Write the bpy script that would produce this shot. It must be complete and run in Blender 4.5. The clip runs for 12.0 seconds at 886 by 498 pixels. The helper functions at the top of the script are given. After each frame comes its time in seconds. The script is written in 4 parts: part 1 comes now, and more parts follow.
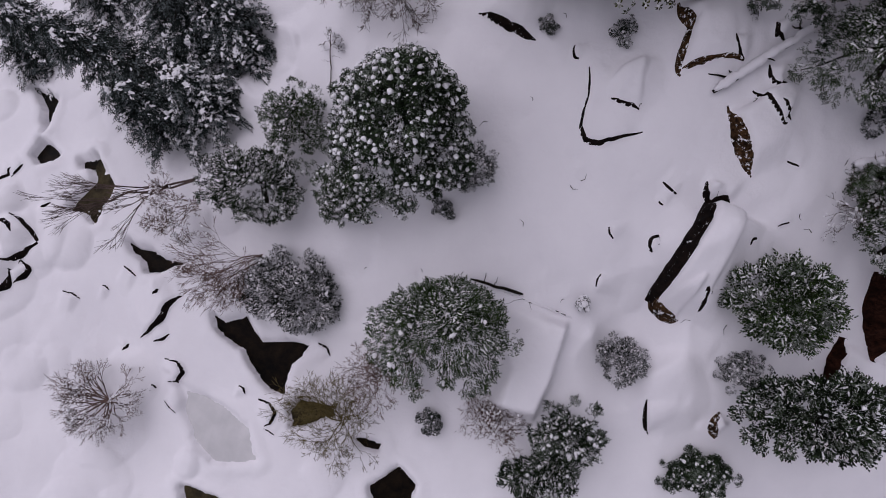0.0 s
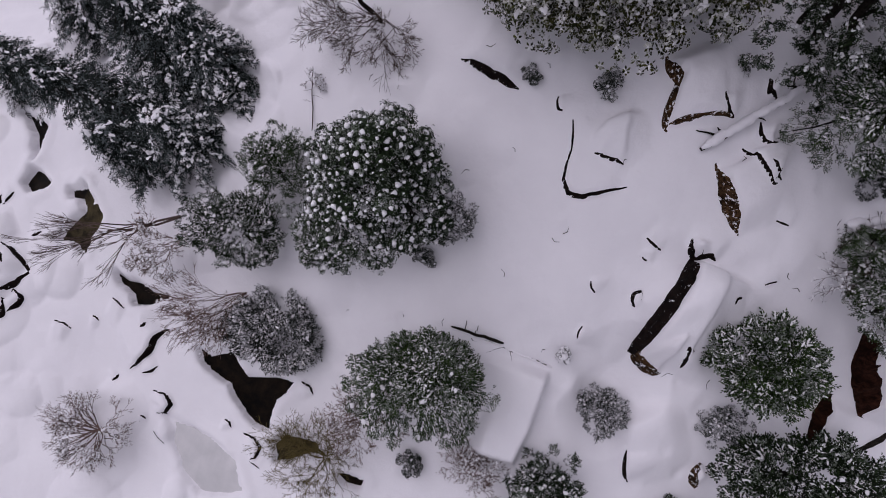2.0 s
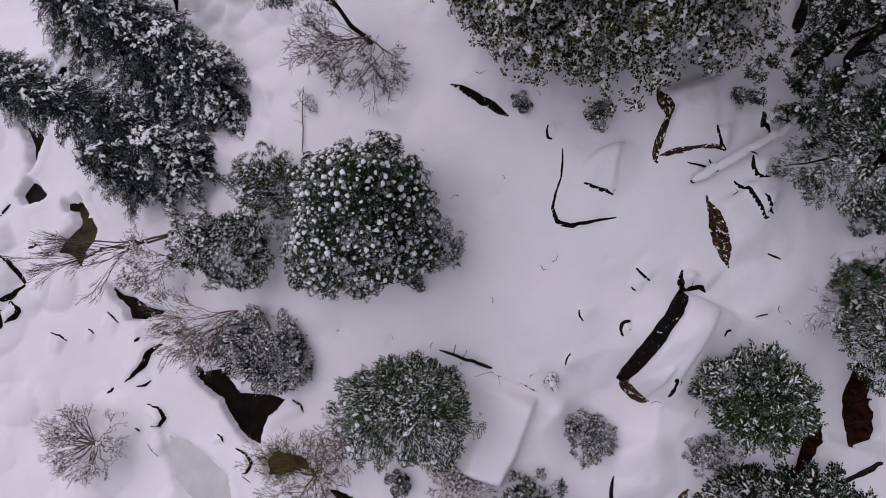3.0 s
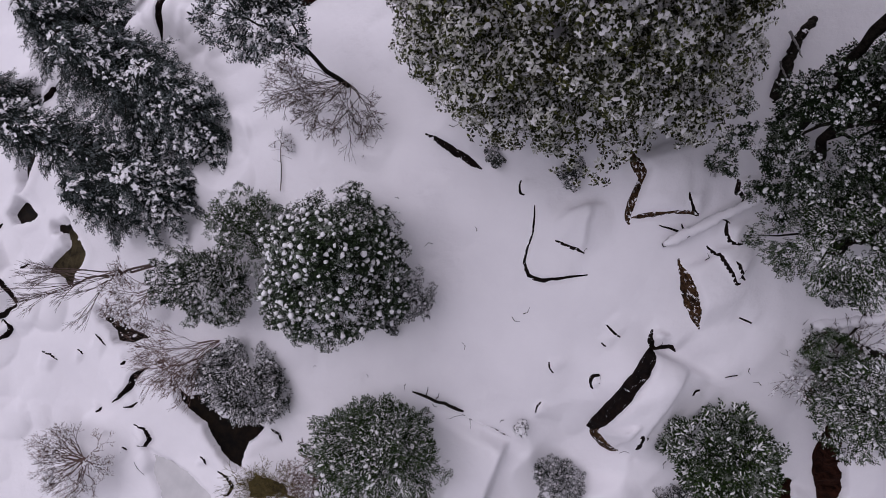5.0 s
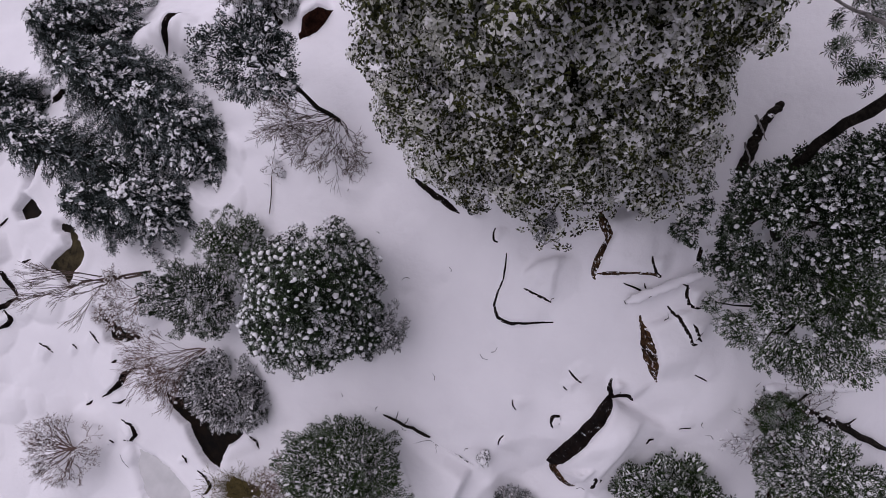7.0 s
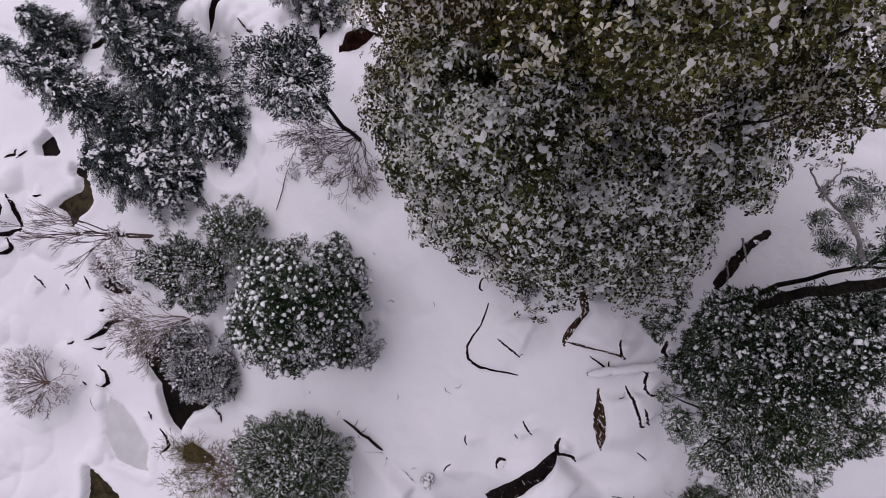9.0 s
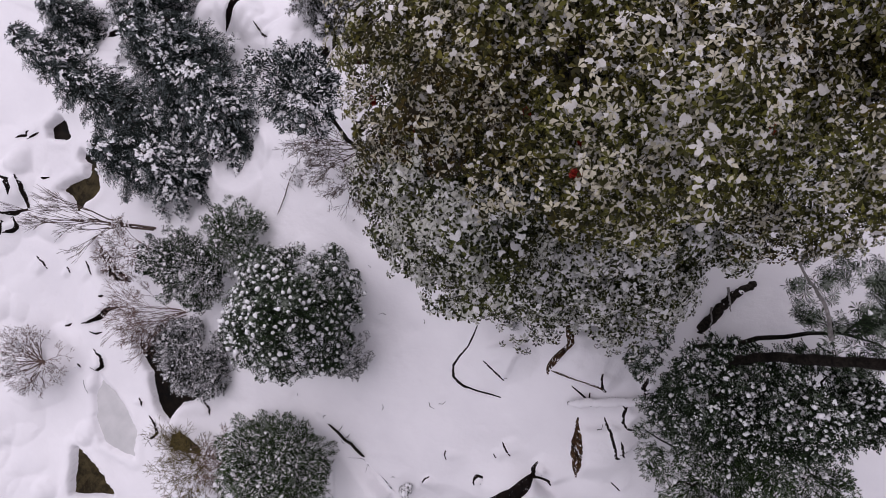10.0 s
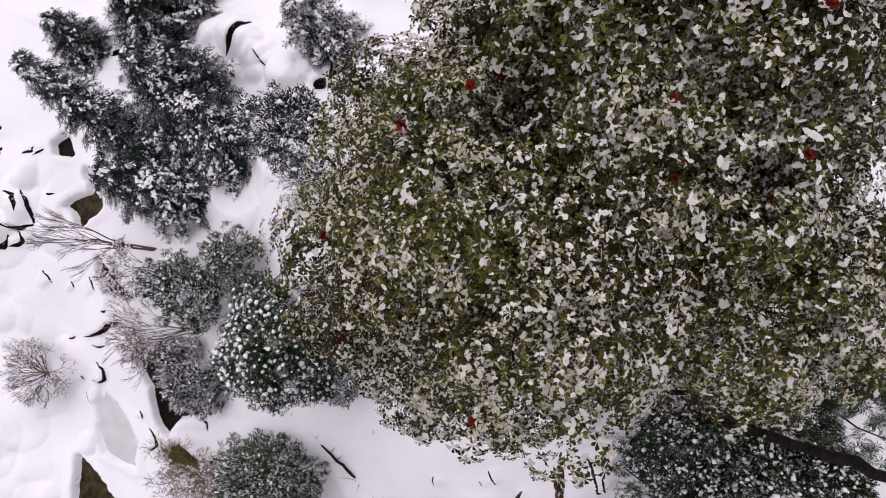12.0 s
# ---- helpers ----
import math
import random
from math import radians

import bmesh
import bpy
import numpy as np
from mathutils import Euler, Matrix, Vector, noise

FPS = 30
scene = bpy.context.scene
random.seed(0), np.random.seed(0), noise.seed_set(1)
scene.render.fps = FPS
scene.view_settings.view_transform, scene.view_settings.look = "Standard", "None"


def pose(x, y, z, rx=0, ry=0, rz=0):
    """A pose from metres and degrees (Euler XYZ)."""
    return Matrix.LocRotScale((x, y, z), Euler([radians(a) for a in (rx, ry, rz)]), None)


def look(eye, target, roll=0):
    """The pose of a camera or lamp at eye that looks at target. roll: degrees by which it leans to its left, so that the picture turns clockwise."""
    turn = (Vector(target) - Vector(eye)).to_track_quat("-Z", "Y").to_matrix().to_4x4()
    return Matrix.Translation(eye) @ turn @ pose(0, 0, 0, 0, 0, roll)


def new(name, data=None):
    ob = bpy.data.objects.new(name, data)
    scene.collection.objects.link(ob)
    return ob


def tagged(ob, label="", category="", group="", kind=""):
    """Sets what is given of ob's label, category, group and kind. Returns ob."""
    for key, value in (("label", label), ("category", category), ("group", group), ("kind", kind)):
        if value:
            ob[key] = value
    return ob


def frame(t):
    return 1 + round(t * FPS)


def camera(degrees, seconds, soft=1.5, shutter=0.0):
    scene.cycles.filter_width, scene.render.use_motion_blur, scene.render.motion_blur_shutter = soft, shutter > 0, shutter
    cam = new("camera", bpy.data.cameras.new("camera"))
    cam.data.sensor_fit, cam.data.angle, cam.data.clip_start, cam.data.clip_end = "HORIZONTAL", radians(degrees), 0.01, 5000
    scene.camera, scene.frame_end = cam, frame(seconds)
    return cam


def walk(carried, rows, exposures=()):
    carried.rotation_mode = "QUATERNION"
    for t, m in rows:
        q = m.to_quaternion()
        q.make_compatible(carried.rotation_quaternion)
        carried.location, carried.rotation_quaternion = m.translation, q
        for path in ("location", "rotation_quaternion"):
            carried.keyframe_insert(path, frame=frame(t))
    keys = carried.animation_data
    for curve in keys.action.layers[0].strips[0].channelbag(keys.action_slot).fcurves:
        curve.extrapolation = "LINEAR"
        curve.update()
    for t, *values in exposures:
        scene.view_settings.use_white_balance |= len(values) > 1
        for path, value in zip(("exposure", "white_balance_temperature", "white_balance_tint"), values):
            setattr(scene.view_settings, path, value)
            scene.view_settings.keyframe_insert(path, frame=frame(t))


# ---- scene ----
cam = camera(74.0, 12.0, soft=0.9)
PATH = [
    (0, (-4.306, 3.201, 18.263), (-4.379, 3.864, 16.377), -6.4),
    (0.5, (-4.029, 3.850, 18.410), (-4.117, 4.487, 16.517), -7.8),
    (1, (-3.741, 4.520, 18.548), (-3.842, 5.131, 16.646), -9.3),
    (1.5, (-3.442, 5.159, 18.682), (-3.558, 5.744, 16.773), -10.7),
    (2, (-3.088, 5.816, 18.805), (-3.221, 6.375, 16.889), -12.4),
    (2.5, (-2.768, 6.456, 18.926), (-2.915, 6.987, 17.003), -14.1),
    (3, (-2.427, 7.145, 19.027), (-2.593, 7.651, 17.099), -16.4),
    (5, (-1.145, 9.595, 19.485), (-1.363, 10.002, 17.539), -24.7),
    (5.5, (-0.832, 10.092, 19.621), (-1.061, 10.482, 17.673), -27.1),
    (6, (-0.538, 10.559, 19.826), (-0.778, 10.933, 17.876), -29.0),
    (6.5, (-0.286, 10.945, 20.112), (-0.533, 11.305, 18.160), -29.5),
    (7, (-0.115, 11.265, 20.431), (-0.365, 11.612, 18.477), -28.2),
    (9, (-0.233, 12.909, 21.642), (-0.460, 13.195, 19.676), -18.6),
    (9.5, (-0.249, 13.362, 21.898), (-0.478, 13.633, 19.930), -17.1),
    (10, (-0.264, 13.814, 22.111), (-0.492, 14.070, 20.141), -17.4),
    (10.5, (-0.273, 14.263, 22.273), (-0.504, 14.503, 20.301), -19.2),
    (11, (-0.302, 14.682, 22.406), (-0.534, 14.908, 20.432), -21.0),
    (11.5, (-0.310, 15.111, 22.557), (-0.544, 15.323, 20.582), -22.7),
    (12, (-0.324, 15.497, 22.693), (-0.560, 15.698, 20.717), -24.2),
]
walk(cam, [(t, look(eye, target, roll)) for t, eye, target, roll in PATH],
     [(0, -0.41, 6120, 26), (3, -0.31, 6120, 26), (7, -0.26, 6150, 27), (10, -0.02, 6280, 25), (12, 0.28, 6400, 22)])

# ---- world and light ----
world = bpy.data.worlds.new("overcast_sky")
scene.world = world
world.use_nodes = True
wn = world.node_tree
wn.nodes.clear()
sky = wn.nodes.new("ShaderNodeTexSky")
sky.sky_type, sky.sun_disc = "NISHITA", False
sky.sun_elevation, sky.sun_rotation = radians(72), radians(-90)
grey = wn.nodes.new("ShaderNodeHueSaturation")
grey.inputs["Saturation"].default_value = 0.12
bg = wn.nodes.new("ShaderNodeBackground")
bg.inputs["Strength"].default_value = 0.10
wout = wn.nodes.new("ShaderNodeOutputWorld")
wn.links.new(sky.outputs[0], grey.inputs["Color"])
wn.links.new(grey.outputs[0], bg.inputs["Color"])
wn.links.new(bg.outputs[0], wout.inputs[0])

sun = new("sun", bpy.data.lights.new("sun", "SUN"))
sun.data.energy, sun.data.angle, sun.data.color = 1.6, radians(75), (1.0, 0.98, 0.97)
sun.matrix_world = look((-8, 6, 25), (0, 0, 0))


# ---- materials ----
def material(name, rough=0.8, spec=0.3):
    m = bpy.data.materials.new(name)
    m.use_nodes = True
    nt = m.node_tree
    b = nt.nodes["Principled BSDF"]
    b.inputs["Roughness"].default_value = rough
    b.inputs["Specular IOR Level"].default_value = spec
    return m, nt, b


def node(nt, kind, **values):
    n = nt.nodes.new(kind)
    for key, value in values.items():
        n.inputs[key].default_value = value
    return n


def noise_tex(nt, scale, detail=4.0, rough=0.55):
    co = nt.nodes.new("ShaderNodeTexCoord")
    n = node(nt, "ShaderNodeTexNoise", Scale=scale, Detail=detail, Roughness=rough)
    nt.links.new(co.outputs["Object"], n.inputs["Vector"])
    return n


def ramp(nt, source, stops):
    r = nt.nodes.new("ShaderNodeValToRGB")
    while len(r.color_ramp.elements) < len(stops):
        r.color_ramp.elements.new(0.5)
    for e, (at, c) in zip(r.color_ramp.elements, stops):
        e.position, e.color = at, (*c, 1)
    nt.links.new(source, r.inputs[0])
    return r


def bump(nt, b, heights, distance=0.05, strength=0.5):
    last = None
    for h, d in heights:
        n = node(nt, "ShaderNodeBump", Strength=strength, Distance=d)
        nt.links.new(h, n.inputs["Height"])
        if last:
            nt.links.new(last.outputs[0], n.inputs["Normal"])
        last = n
    nt.links.new(last.outputs[0], b.inputs["Normal"])


def mix(nt, a, b_, fac):
    m = nt.nodes.new("ShaderNodeMix")
    m.data_type = "RGBA"
    for source, slot in ((fac, 0), (a, 6), (b_, 7)):
        if hasattr(source, "is_linked"):
            nt.links.new(source, m.inputs[slot])
        else:
            m.inputs[slot].default_value = source if slot == 0 else (*source, 1)
    return m.outputs[2]


def snow_material(name, low, high):
    m, nt, b = material(name, 0.75, 0.25)
    n1, n2, n3 = noise_tex(nt, 0.35, 5), noise_tex(nt, 3.0, 5), noise_tex(nt, 40.0, 3)
    r = ramp(nt, n1.outputs["Fac"], [(0.3, low), (0.7, high)])
    nt.links.new(r.outputs[0], b.inputs["Base Color"])
    bump(nt, b, [(n2.outputs["Fac"], 0.10), (n3.outputs["Fac"], 0.012)], strength=0.35)
    return m


SNOW = snow_material("snow_drift", (0.79, 0.775, 0.80), (0.86, 0.845, 0.865))
# darker, warmer snow colour for the olive-leaved giant crowns
SNOW_WARM_GREY = snow_material("thin_warm_grey_snow", (0.44, 0.425, 0.40), (0.68, 0.66, 0.635))
SNOW_GREY = snow_material("thin_grey_snow", (0.58, 0.57, 0.57), (0.78, 0.77, 0.775))
SNOW_LEAF = snow_material("snow_on_leaves", (0.80, 0.79, 0.81), (0.88, 0.87, 0.885))


def leaf_material(name, dark, mid, light, dust=0.0, film=(0.80, 0.785, 0.81), rough=0.55, dead=None):
    """Leaves that differ one from another; dust: the share of upward faces that snow has settled on."""
    m, nt, b = material(name, rough, 0.10)
    g = nt.nodes.new("ShaderNodeNewGeometry")
    r = ramp(nt, g.outputs["Random Per Island"], [(0.0, dark), (0.6, mid), (1.0, light)])
    n = noise_tex(nt, 0.9, 3)
    patch = ramp(nt, n.outputs["Fac"], [(0.35, (0.70, 0.70, 0.70)), (0.65, (1.25, 1.25, 1.2))])
    mul = nt.nodes.new("ShaderNodeMix")
    mul.data_type, mul.blend_type = "RGBA", "MULTIPLY"
    mul.inputs[0].default_value = 1.0
    nt.links.new(r.outputs[0], mul.inputs[6])
    nt.links.new(patch.outputs[0], mul.inputs[7])
    colour = mul.outputs[2]
    if dead:
        brown = nt.nodes.new("ShaderNodeMix")
        brown.data_type, brown.blend_type = "RGBA", "MULTIPLY"
        brown.inputs[7].default_value = (*dead, 1)
        nt.links.new(ramp(nt, noise_tex(nt, 0.55, 4, 0.6).outputs["Fac"], [(0.50, (0, 0, 0)), (0.62, (1, 1, 1))]).outputs[0], brown.inputs[0])
        nt.links.new(colour, brown.inputs[6])
        colour = brown.outputs[2]
    if dust:
        sep = nt.nodes.new("ShaderNodeSeparateXYZ")
        nt.links.new(g.outputs["Normal"], sep.inputs[0])
        up = node(nt, "ShaderNodeMapRange", **{"From Min": 0.25, "From Max": 0.75})
        nt.links.new(sep.outputs["Z"], up.inputs[0])
        lot = nt.nodes.new("ShaderNodeTexWhiteNoise")
        lot.noise_dimensions = "1D"
        nt.links.new(g.outputs["Random Per Island"], lot.inputs["W"])
        wide = noise_tex(nt, 2.0, 4, 0.65)
        both = nt.nodes.new("ShaderNodeMath")
        both.operation = "MULTIPLY_ADD"
        both.inputs[1].default_value = 3.4
        nt.links.new(wide.outputs["Fac"], both.inputs[0])
        nt.links.new(lot.outputs["Value"], both.inputs[2])
        edge = 2.7 - 1.35 * dust
        cover = node(nt, "ShaderNodeMapRange", **{"From Min": edge - 0.03, "From Max": edge + 0.03})
        nt.links.new(both.outputs[0], cover.inputs[0])
        fac = nt.nodes.new("ShaderNodeMath")
        fac.operation = "MULTIPLY"
        nt.links.new(cover.outputs[0], fac.inputs[0])
        nt.links.new(up.outputs[0], fac.inputs[1])
        colour = mix(nt, colour, film, fac.outputs[0])
    nt.links.new(colour, b.inputs["Base Color"])
    return m


LEAF = leaf_material("leathery_leaf", (0.005, 0.011, 0.003), (0.018, 0.036, 0.009), (0.055, 0.090, 0.026), 0.22, (0.19, 0.215, 0.18))
LEAF_DARK = leaf_material("dark_leaf", (0.002, 0.004, 0.001), (0.007, 0.015, 0.005), (0.030, 0.050, 0.020), 0.14, (0.17, 0.195, 0.16))
LEAF_OLIVE = leaf_material("olive_leaf", (0.014, 0.014, 0.004), (0.052, 0.053, 0.012), (0.14, 0.138, 0.030), 0.16, (0.46, 0.43, 0.33), 0.55, (0.40, 0.24, 0.14))
LEAF_MOSS = leaf_material("moss_green_leaf", (0.008, 0.010, 0.003), (0.028, 0.033, 0.009), (0.080, 0.086, 0.024), 0.30, (0.50, 0.50, 0.45), 0.55, (0.75, 0.66, 0.55))
LEAF_GREY = leaf_material("frosted_leaf", (0.007, 0.010, 0.007), (0.022, 0.027, 0.022), (0.065, 0.074, 0.066), 0.30, (0.45, 0.445, 0.455))
NEEDLE = leaf_material("fir_needles", (0.003, 0.006, 0.006), (0.010, 0.016, 0.014), (0.036, 0.047, 0.043), 0.20, (0.15, 0.175, 0.175))
FLOWER = leaf_material("red_petals", (0.07, 0.004, 0.004), (0.17, 0.010, 0.006), (0.27, 0.035, 0.012))


def bark_material(name, low, high, scale=14.0, snow=0.0):
    m, nt, b = material(name, 0.9, 0.05)
    n1, n2 = noise_tex(nt, scale, 6, 0.65), noise_tex(nt, 2.0, 4)
    r = ramp(nt, n1.outputs["Fac"], [(0.35, low), (0.68, high)])
    c = mix(nt, r.outputs[0], tuple(v * 0.5 for v in low), ramp(nt, n2.outputs["Fac"], [(0.45, (0, 0, 0)), (0.75, (1, 1, 1))]).outputs[0])
    if snow:
        flakes = noise_tex(nt, 7.0, 5, 0.7)
        c = mix(nt, c, (0.78, 0.77, 0.79), ramp(nt, flakes.outputs["Fac"], [(0.62 - snow, (0, 0, 0)), (0.66 - snow, (1, 1, 1))]).outputs[0])
    nt.links.new(c, b.inputs["Base Color"])
    bump(nt, b, [(n1.outputs["Fac"], 0.03)], strength=0.7)
    return m


BARK = bark_material("dark_bark", (0.007, 0.006, 0.005), (0.034, 0.028, 0.023))
SPLINTER = bark_material("broken_pale_wood", (0.14, 0.13, 0.125), (0.36, 0.34, 0.33), 18)
TWIG = bark_material("bare_twig", (0.06, 0.04, 0.035), (0.15, 0.11, 0.095), 30)
TWIG_RED = bark_material("reddish_twig", (0.11, 0.07, 0.06), (0.25, 0.175, 0.15), 30)
TWIG_OLIVE = bark_material("olive_twig", (0.07, 0.055, 0.02), (0.19, 0.15, 0.06), 30)
# near-black, matt rock for the narrow boulder edges along the ledges
ROCK = bark_material("near_black_rock", (0.005, 0.004, 0.004), (0.018, 0.011, 0.008), 9, -0.02)
ROCK_BROWN = bark_material("brown_mossy_rock", (0.006, 0.004, 0.003), (0.11, 0.058, 0.026), 13, 0.055)
EARTH = bark_material("red_brown_earth", (0.008, 0.003, 0.002), (0.045, 0.017, 0.010), 7)


def water_material(name, low, high):
    m, nt, b = material(name, 0.35, 0.06)
    n1, n2 = noise_tex(nt, 2.2, 6, 0.7), noise_tex(nt, 14, 3)
    r = ramp(nt, n1.outputs["Fac"], [(0.4, low), (0.75, high)])
    nt.links.new(r.outputs[0], b.inputs["Base Color"])
    bump(nt, b, [(n2.outputs["Fac"], 0.01)], strength=0.4)
    return m


WATER = water_material("dark_stream_water", (0.0015, 0.0012, 0.001), (0.016, 0.010, 0.005))
WATER_BROWN = water_material("shallow_brown_water", (0.016, 0.012, 0.006), (0.085, 0.068, 0.032))
ICE, _nt, _b = material("grey_slush", 0.35, 0.4)
_r = ramp(_nt, noise_tex(_nt, 1.2, 5).outputs["Fac"], [(0.3, (0.50, 0.50, 0.50)), (0.7, (0.62, 0.61, 0.61))])
_nt.links.new(_r.outputs[0], _b.inputs["Base Color"])


# ---- mesh helpers ----
def thing(name, at, label, category, group=""):
    ob = new(name)
    ob.empty_display_size = 0.3
    ob.location = at
    return tagged(ob, label, category, group)


def mesh_ob(name, verts, faces, mat, parent=None, label="", smooth=False, origin=None):
    """One mesh object from arrays of places and of faces; the places are in the world, laid relative to the parent's origin."""
    me = bpy.data.meshes.new(name)
    verts = np.asarray(verts, float)
    base = np.array(parent.matrix_basis.translation if parent else (origin or (0, 0, 0)))
    top = parent.parent if parent else None
    if top:
        base = base + np.array(top.matrix_basis.translation)
    if isinstance(faces, np.ndarray):
        n, k = faces.shape
        me.vertices.add(len(verts))
        me.vertices.foreach_set("co", (verts - base).ravel())
        me.loops.add(n * k)
        me.loops.foreach_set("vertex_index", faces.ravel().astype(np.int32))
        me.polygons.add(n)
        me.polygons.foreach_set("loop_start", np.arange(0, n * k, k, dtype=np.int32))
        me.update(calc_edges=True)
    else:
        me.from_pydata((verts - base).tolist(), [], faces)
    if smooth:
        me.polygons.foreach_set("use_smooth", np.ones(len(me.polygons), bool))
    me.materials.append(mat)
    ob = new(name, me)
    if parent:
        ob.parent = parent
    else:
        ob.location = base
    if label:
        ob["label"] = label
    return ob


def joined(pieces):
    """Puts several (verts, faces) with equal face size into one."""
    vs, fs, n = [], [], 0
    for v, f in pieces:
        vs.append(v)
        fs.append(np.asarray(f) + n)
        n += len(v)
    return np.concatenate(vs), np.concatenate(fs)


def tube(points, radii, sides=7, rough=0.0, rng=None):
    """A tapered tube along points, closed at its ends."""
    p, r = np.asarray(points, float), np.asarray(radii, float)
    d = np.gradient(p, axis=0)
    d /= np.linalg.norm(d, axis=1, keepdims=True) + 1e-9
    ref = np.where(np.abs(d[:, 2:3]) > 0.9, [[1.0, 0, 0]], [[0, 0, 1.0]])
    a = np.cross(d, ref)
    a /= np.linalg.norm(a, axis=1, keepdims=True) + 1e-9
    b = np.cross(d, a)
    ang = np.arange(sides) * 2 * np.pi / sides
    rr = r[:, None] * (1 + (rng.normal(0, rough, (len(p), sides)) if rough else np.zeros((len(p), sides))))
    v = p[:, None] + rr[..., None] * (np.cos(ang)[None, :, None] * a[:, None] + np.sin(ang)[None, :, None] * b[:, None])
    n = len(p)
    i, j = np.meshgrid(np.arange(n - 1), np.arange(sides), indexing="ij")
    k = (j + 1) % sides
    f = np.stack([i * sides + j, i * sides + k, (i + 1) * sides + k, (i + 1) * sides + j], -1).reshape(-1, 4)
    caps = [[q * sides + h, q * sides + (h + 1) % sides, q * sides + (h + 2) % sides, q * sides + (h + 3) % sides]
            for q in (0, n - 1) for h in range(0, sides - 2, 2)]
    return v.reshape(-1, 3), np.concatenate([f, np.array(caps)])


def bowed(a, b, n, sag, rng, jitter=0.0):
    """A line from a to b with a bow of sag metres upward and a little wander."""
    s = np.linspace(0, 1, n)[:, None]
    p = np.asarray(a) * (1 - s) + np.asarray(b) * s
    p[:, 2] += sag * np.sin(np.pi * s[:, 0])
    if jitter:
        p[1:-1] += rng.normal(0, jitter, (n - 2, 3))
    return p


# ---- the ground ----
def smooth01(v):
    v = np.clip(v, 0, 1)
    return v * v * (3 - 2 * v)


def hill(x, y):
    """The steep bank above the stream, level by level, before boulders and pools."""
    xc, yc = np.clip(x, -25, 13), np.clip(y, -3, 25)
    u, v = (xc + 5) / 12, (yc - 11) / 10
    z = (-0.057 + 2.622 * u + 5.178 * v - 0.651 * u * u + 2.076 * u * v - 0.456 * v * v
         - 0.600 * u ** 3 - 0.045 * u * u * v + 0.039 * u * v * v - 0.914 * v ** 3)
    return z + 0.30 * (y - yc) / (1 + np.abs(y - yc) / 40) + 0.12 * (x - xc) / (1 + np.abs(x - xc) / 60)


LEDGES, POOLS = [], []


def ledge(line, widths, step, rock, mat=None):
    """A boulder's broken edge: the snow on the left of the line stands step metres higher and fades back into the hill;
    widths: how far the bare rock juts out at each place of the line."""
    LEDGES.append((np.array(line, float), step, rock, mat, widths))


def pool(line, depth=0.45, mat=None, name="pool"):
    POOLS.append((np.array(line, float), depth, mat, name))


ledge([(-0.45, 14.72), (-0.41, 14.12), (-0.44, 13.68), (-0.56, 13.32), (-0.62, 12.95), (-0.45, 12.61), (-0.04, 12.49), (0.45, 12.55), (0.93, 12.64), (1.44, 12.69)], [0.00, 0.03, 0.03, 0.05, 0.08, 0.08, 0.06, 0.04, 0.03, 0.00], 0.27, 1)
ledge([(0.07, 13.58), (0.38, 13.46), (0.80, 13.33), (1.18, 13.18)], [0.00, 0.03, 0.04, 0.00], 0.19, 1)
ledge([(2.09, 15.86), (2.16, 15.63), (2.27, 15.34), (2.39, 15.11), (2.30, 14.87), (2.25, 14.60), (2.21, 14.31), (2.18, 14.10), (2.23, 13.97)], [0.04, 0.12, 0.14, 0.12, 0.12, 0.16, 0.15, 0.10, 0.00], 0.59, 1, ROCK_BROWN)
ledge([(2.11, 14.13), (2.44, 14.16), (2.97, 14.18), (3.44, 14.25), (3.73, 14.28), (4.07, 14.18)], [0.00, 0.03, 0.03, 0.03, 0.03, 0.00], 0.34, 1, ROCK_BROWN)
ledge([(3.52, 14.75), (3.58, 14.53), (3.77, 14.31), (4.04, 14.19)], [0.00, 0.03, 0.04, 0.00], 0.17, 1)
ledge([(4.80, 15.17), (4.82, 14.98), (4.83, 14.78), (5.09, 14.64)], [0.00, 0.05, 0.08, 0.00], 0.26, 1)
ledge([(4.72, 14.21), (4.75, 13.88), (4.82, 13.62), (5.00, 13.48), (5.23, 13.54)], [0.00, 0.05, 0.06, 0.04, 0.00], 0.21, 1)
ledge([(4.25, 13.60), (4.52, 13.30), (4.78, 12.98), (5.05, 12.70), (5.17, 12.53), (5.33, 12.55)], [0.00, 0.05, 0.05, 0.05, 0.08, 0.00], 0.24, 1)
ledge([(4.95, 13.09), (5.14, 12.87), (5.30, 12.69), (5.47, 12.61)], [0.00, 0.05, 0.04, 0.00], 0.17, 1)
ledge([(3.65, 13.17), (3.78, 12.86), (3.99, 12.55), (4.21, 12.16), (4.37, 11.77), (4.47, 11.52), (4.56, 11.27)], [0.03, 0.08, 0.16, 0.25, 0.23, 0.14, 0.00], 0.64, 1, ROCK_BROWN)
ledge([(3.24, 11.31), (3.18, 11.14), (3.23, 10.95), (3.35, 10.76)], [0.00, 0.04, 0.08, 0.08], 0.30, 1)
ledge([(3.29, 10.71), (3.54, 10.79), (3.78, 10.84), (4.03, 10.62)], [0.07, 0.08, 0.08, 0.00], 0.30, 1)
ledge([(3.35, 10.74), (3.19, 10.25), (2.98, 9.77), (2.70, 9.29), (2.42, 8.77), (2.12, 8.26), (1.99, 8.03)], [0.11, 0.24, 0.30, 0.33, 0.34, 0.32, 0.27], 1.05, 1)
ledge([(2.05, 8.19), (2.07, 8.00), (2.36, 7.68), (2.62, 7.52), (2.81, 7.46)], [0.17, 0.22, 0.20, 0.12, 0.00], 0.70, 1, ROCK_BROWN)
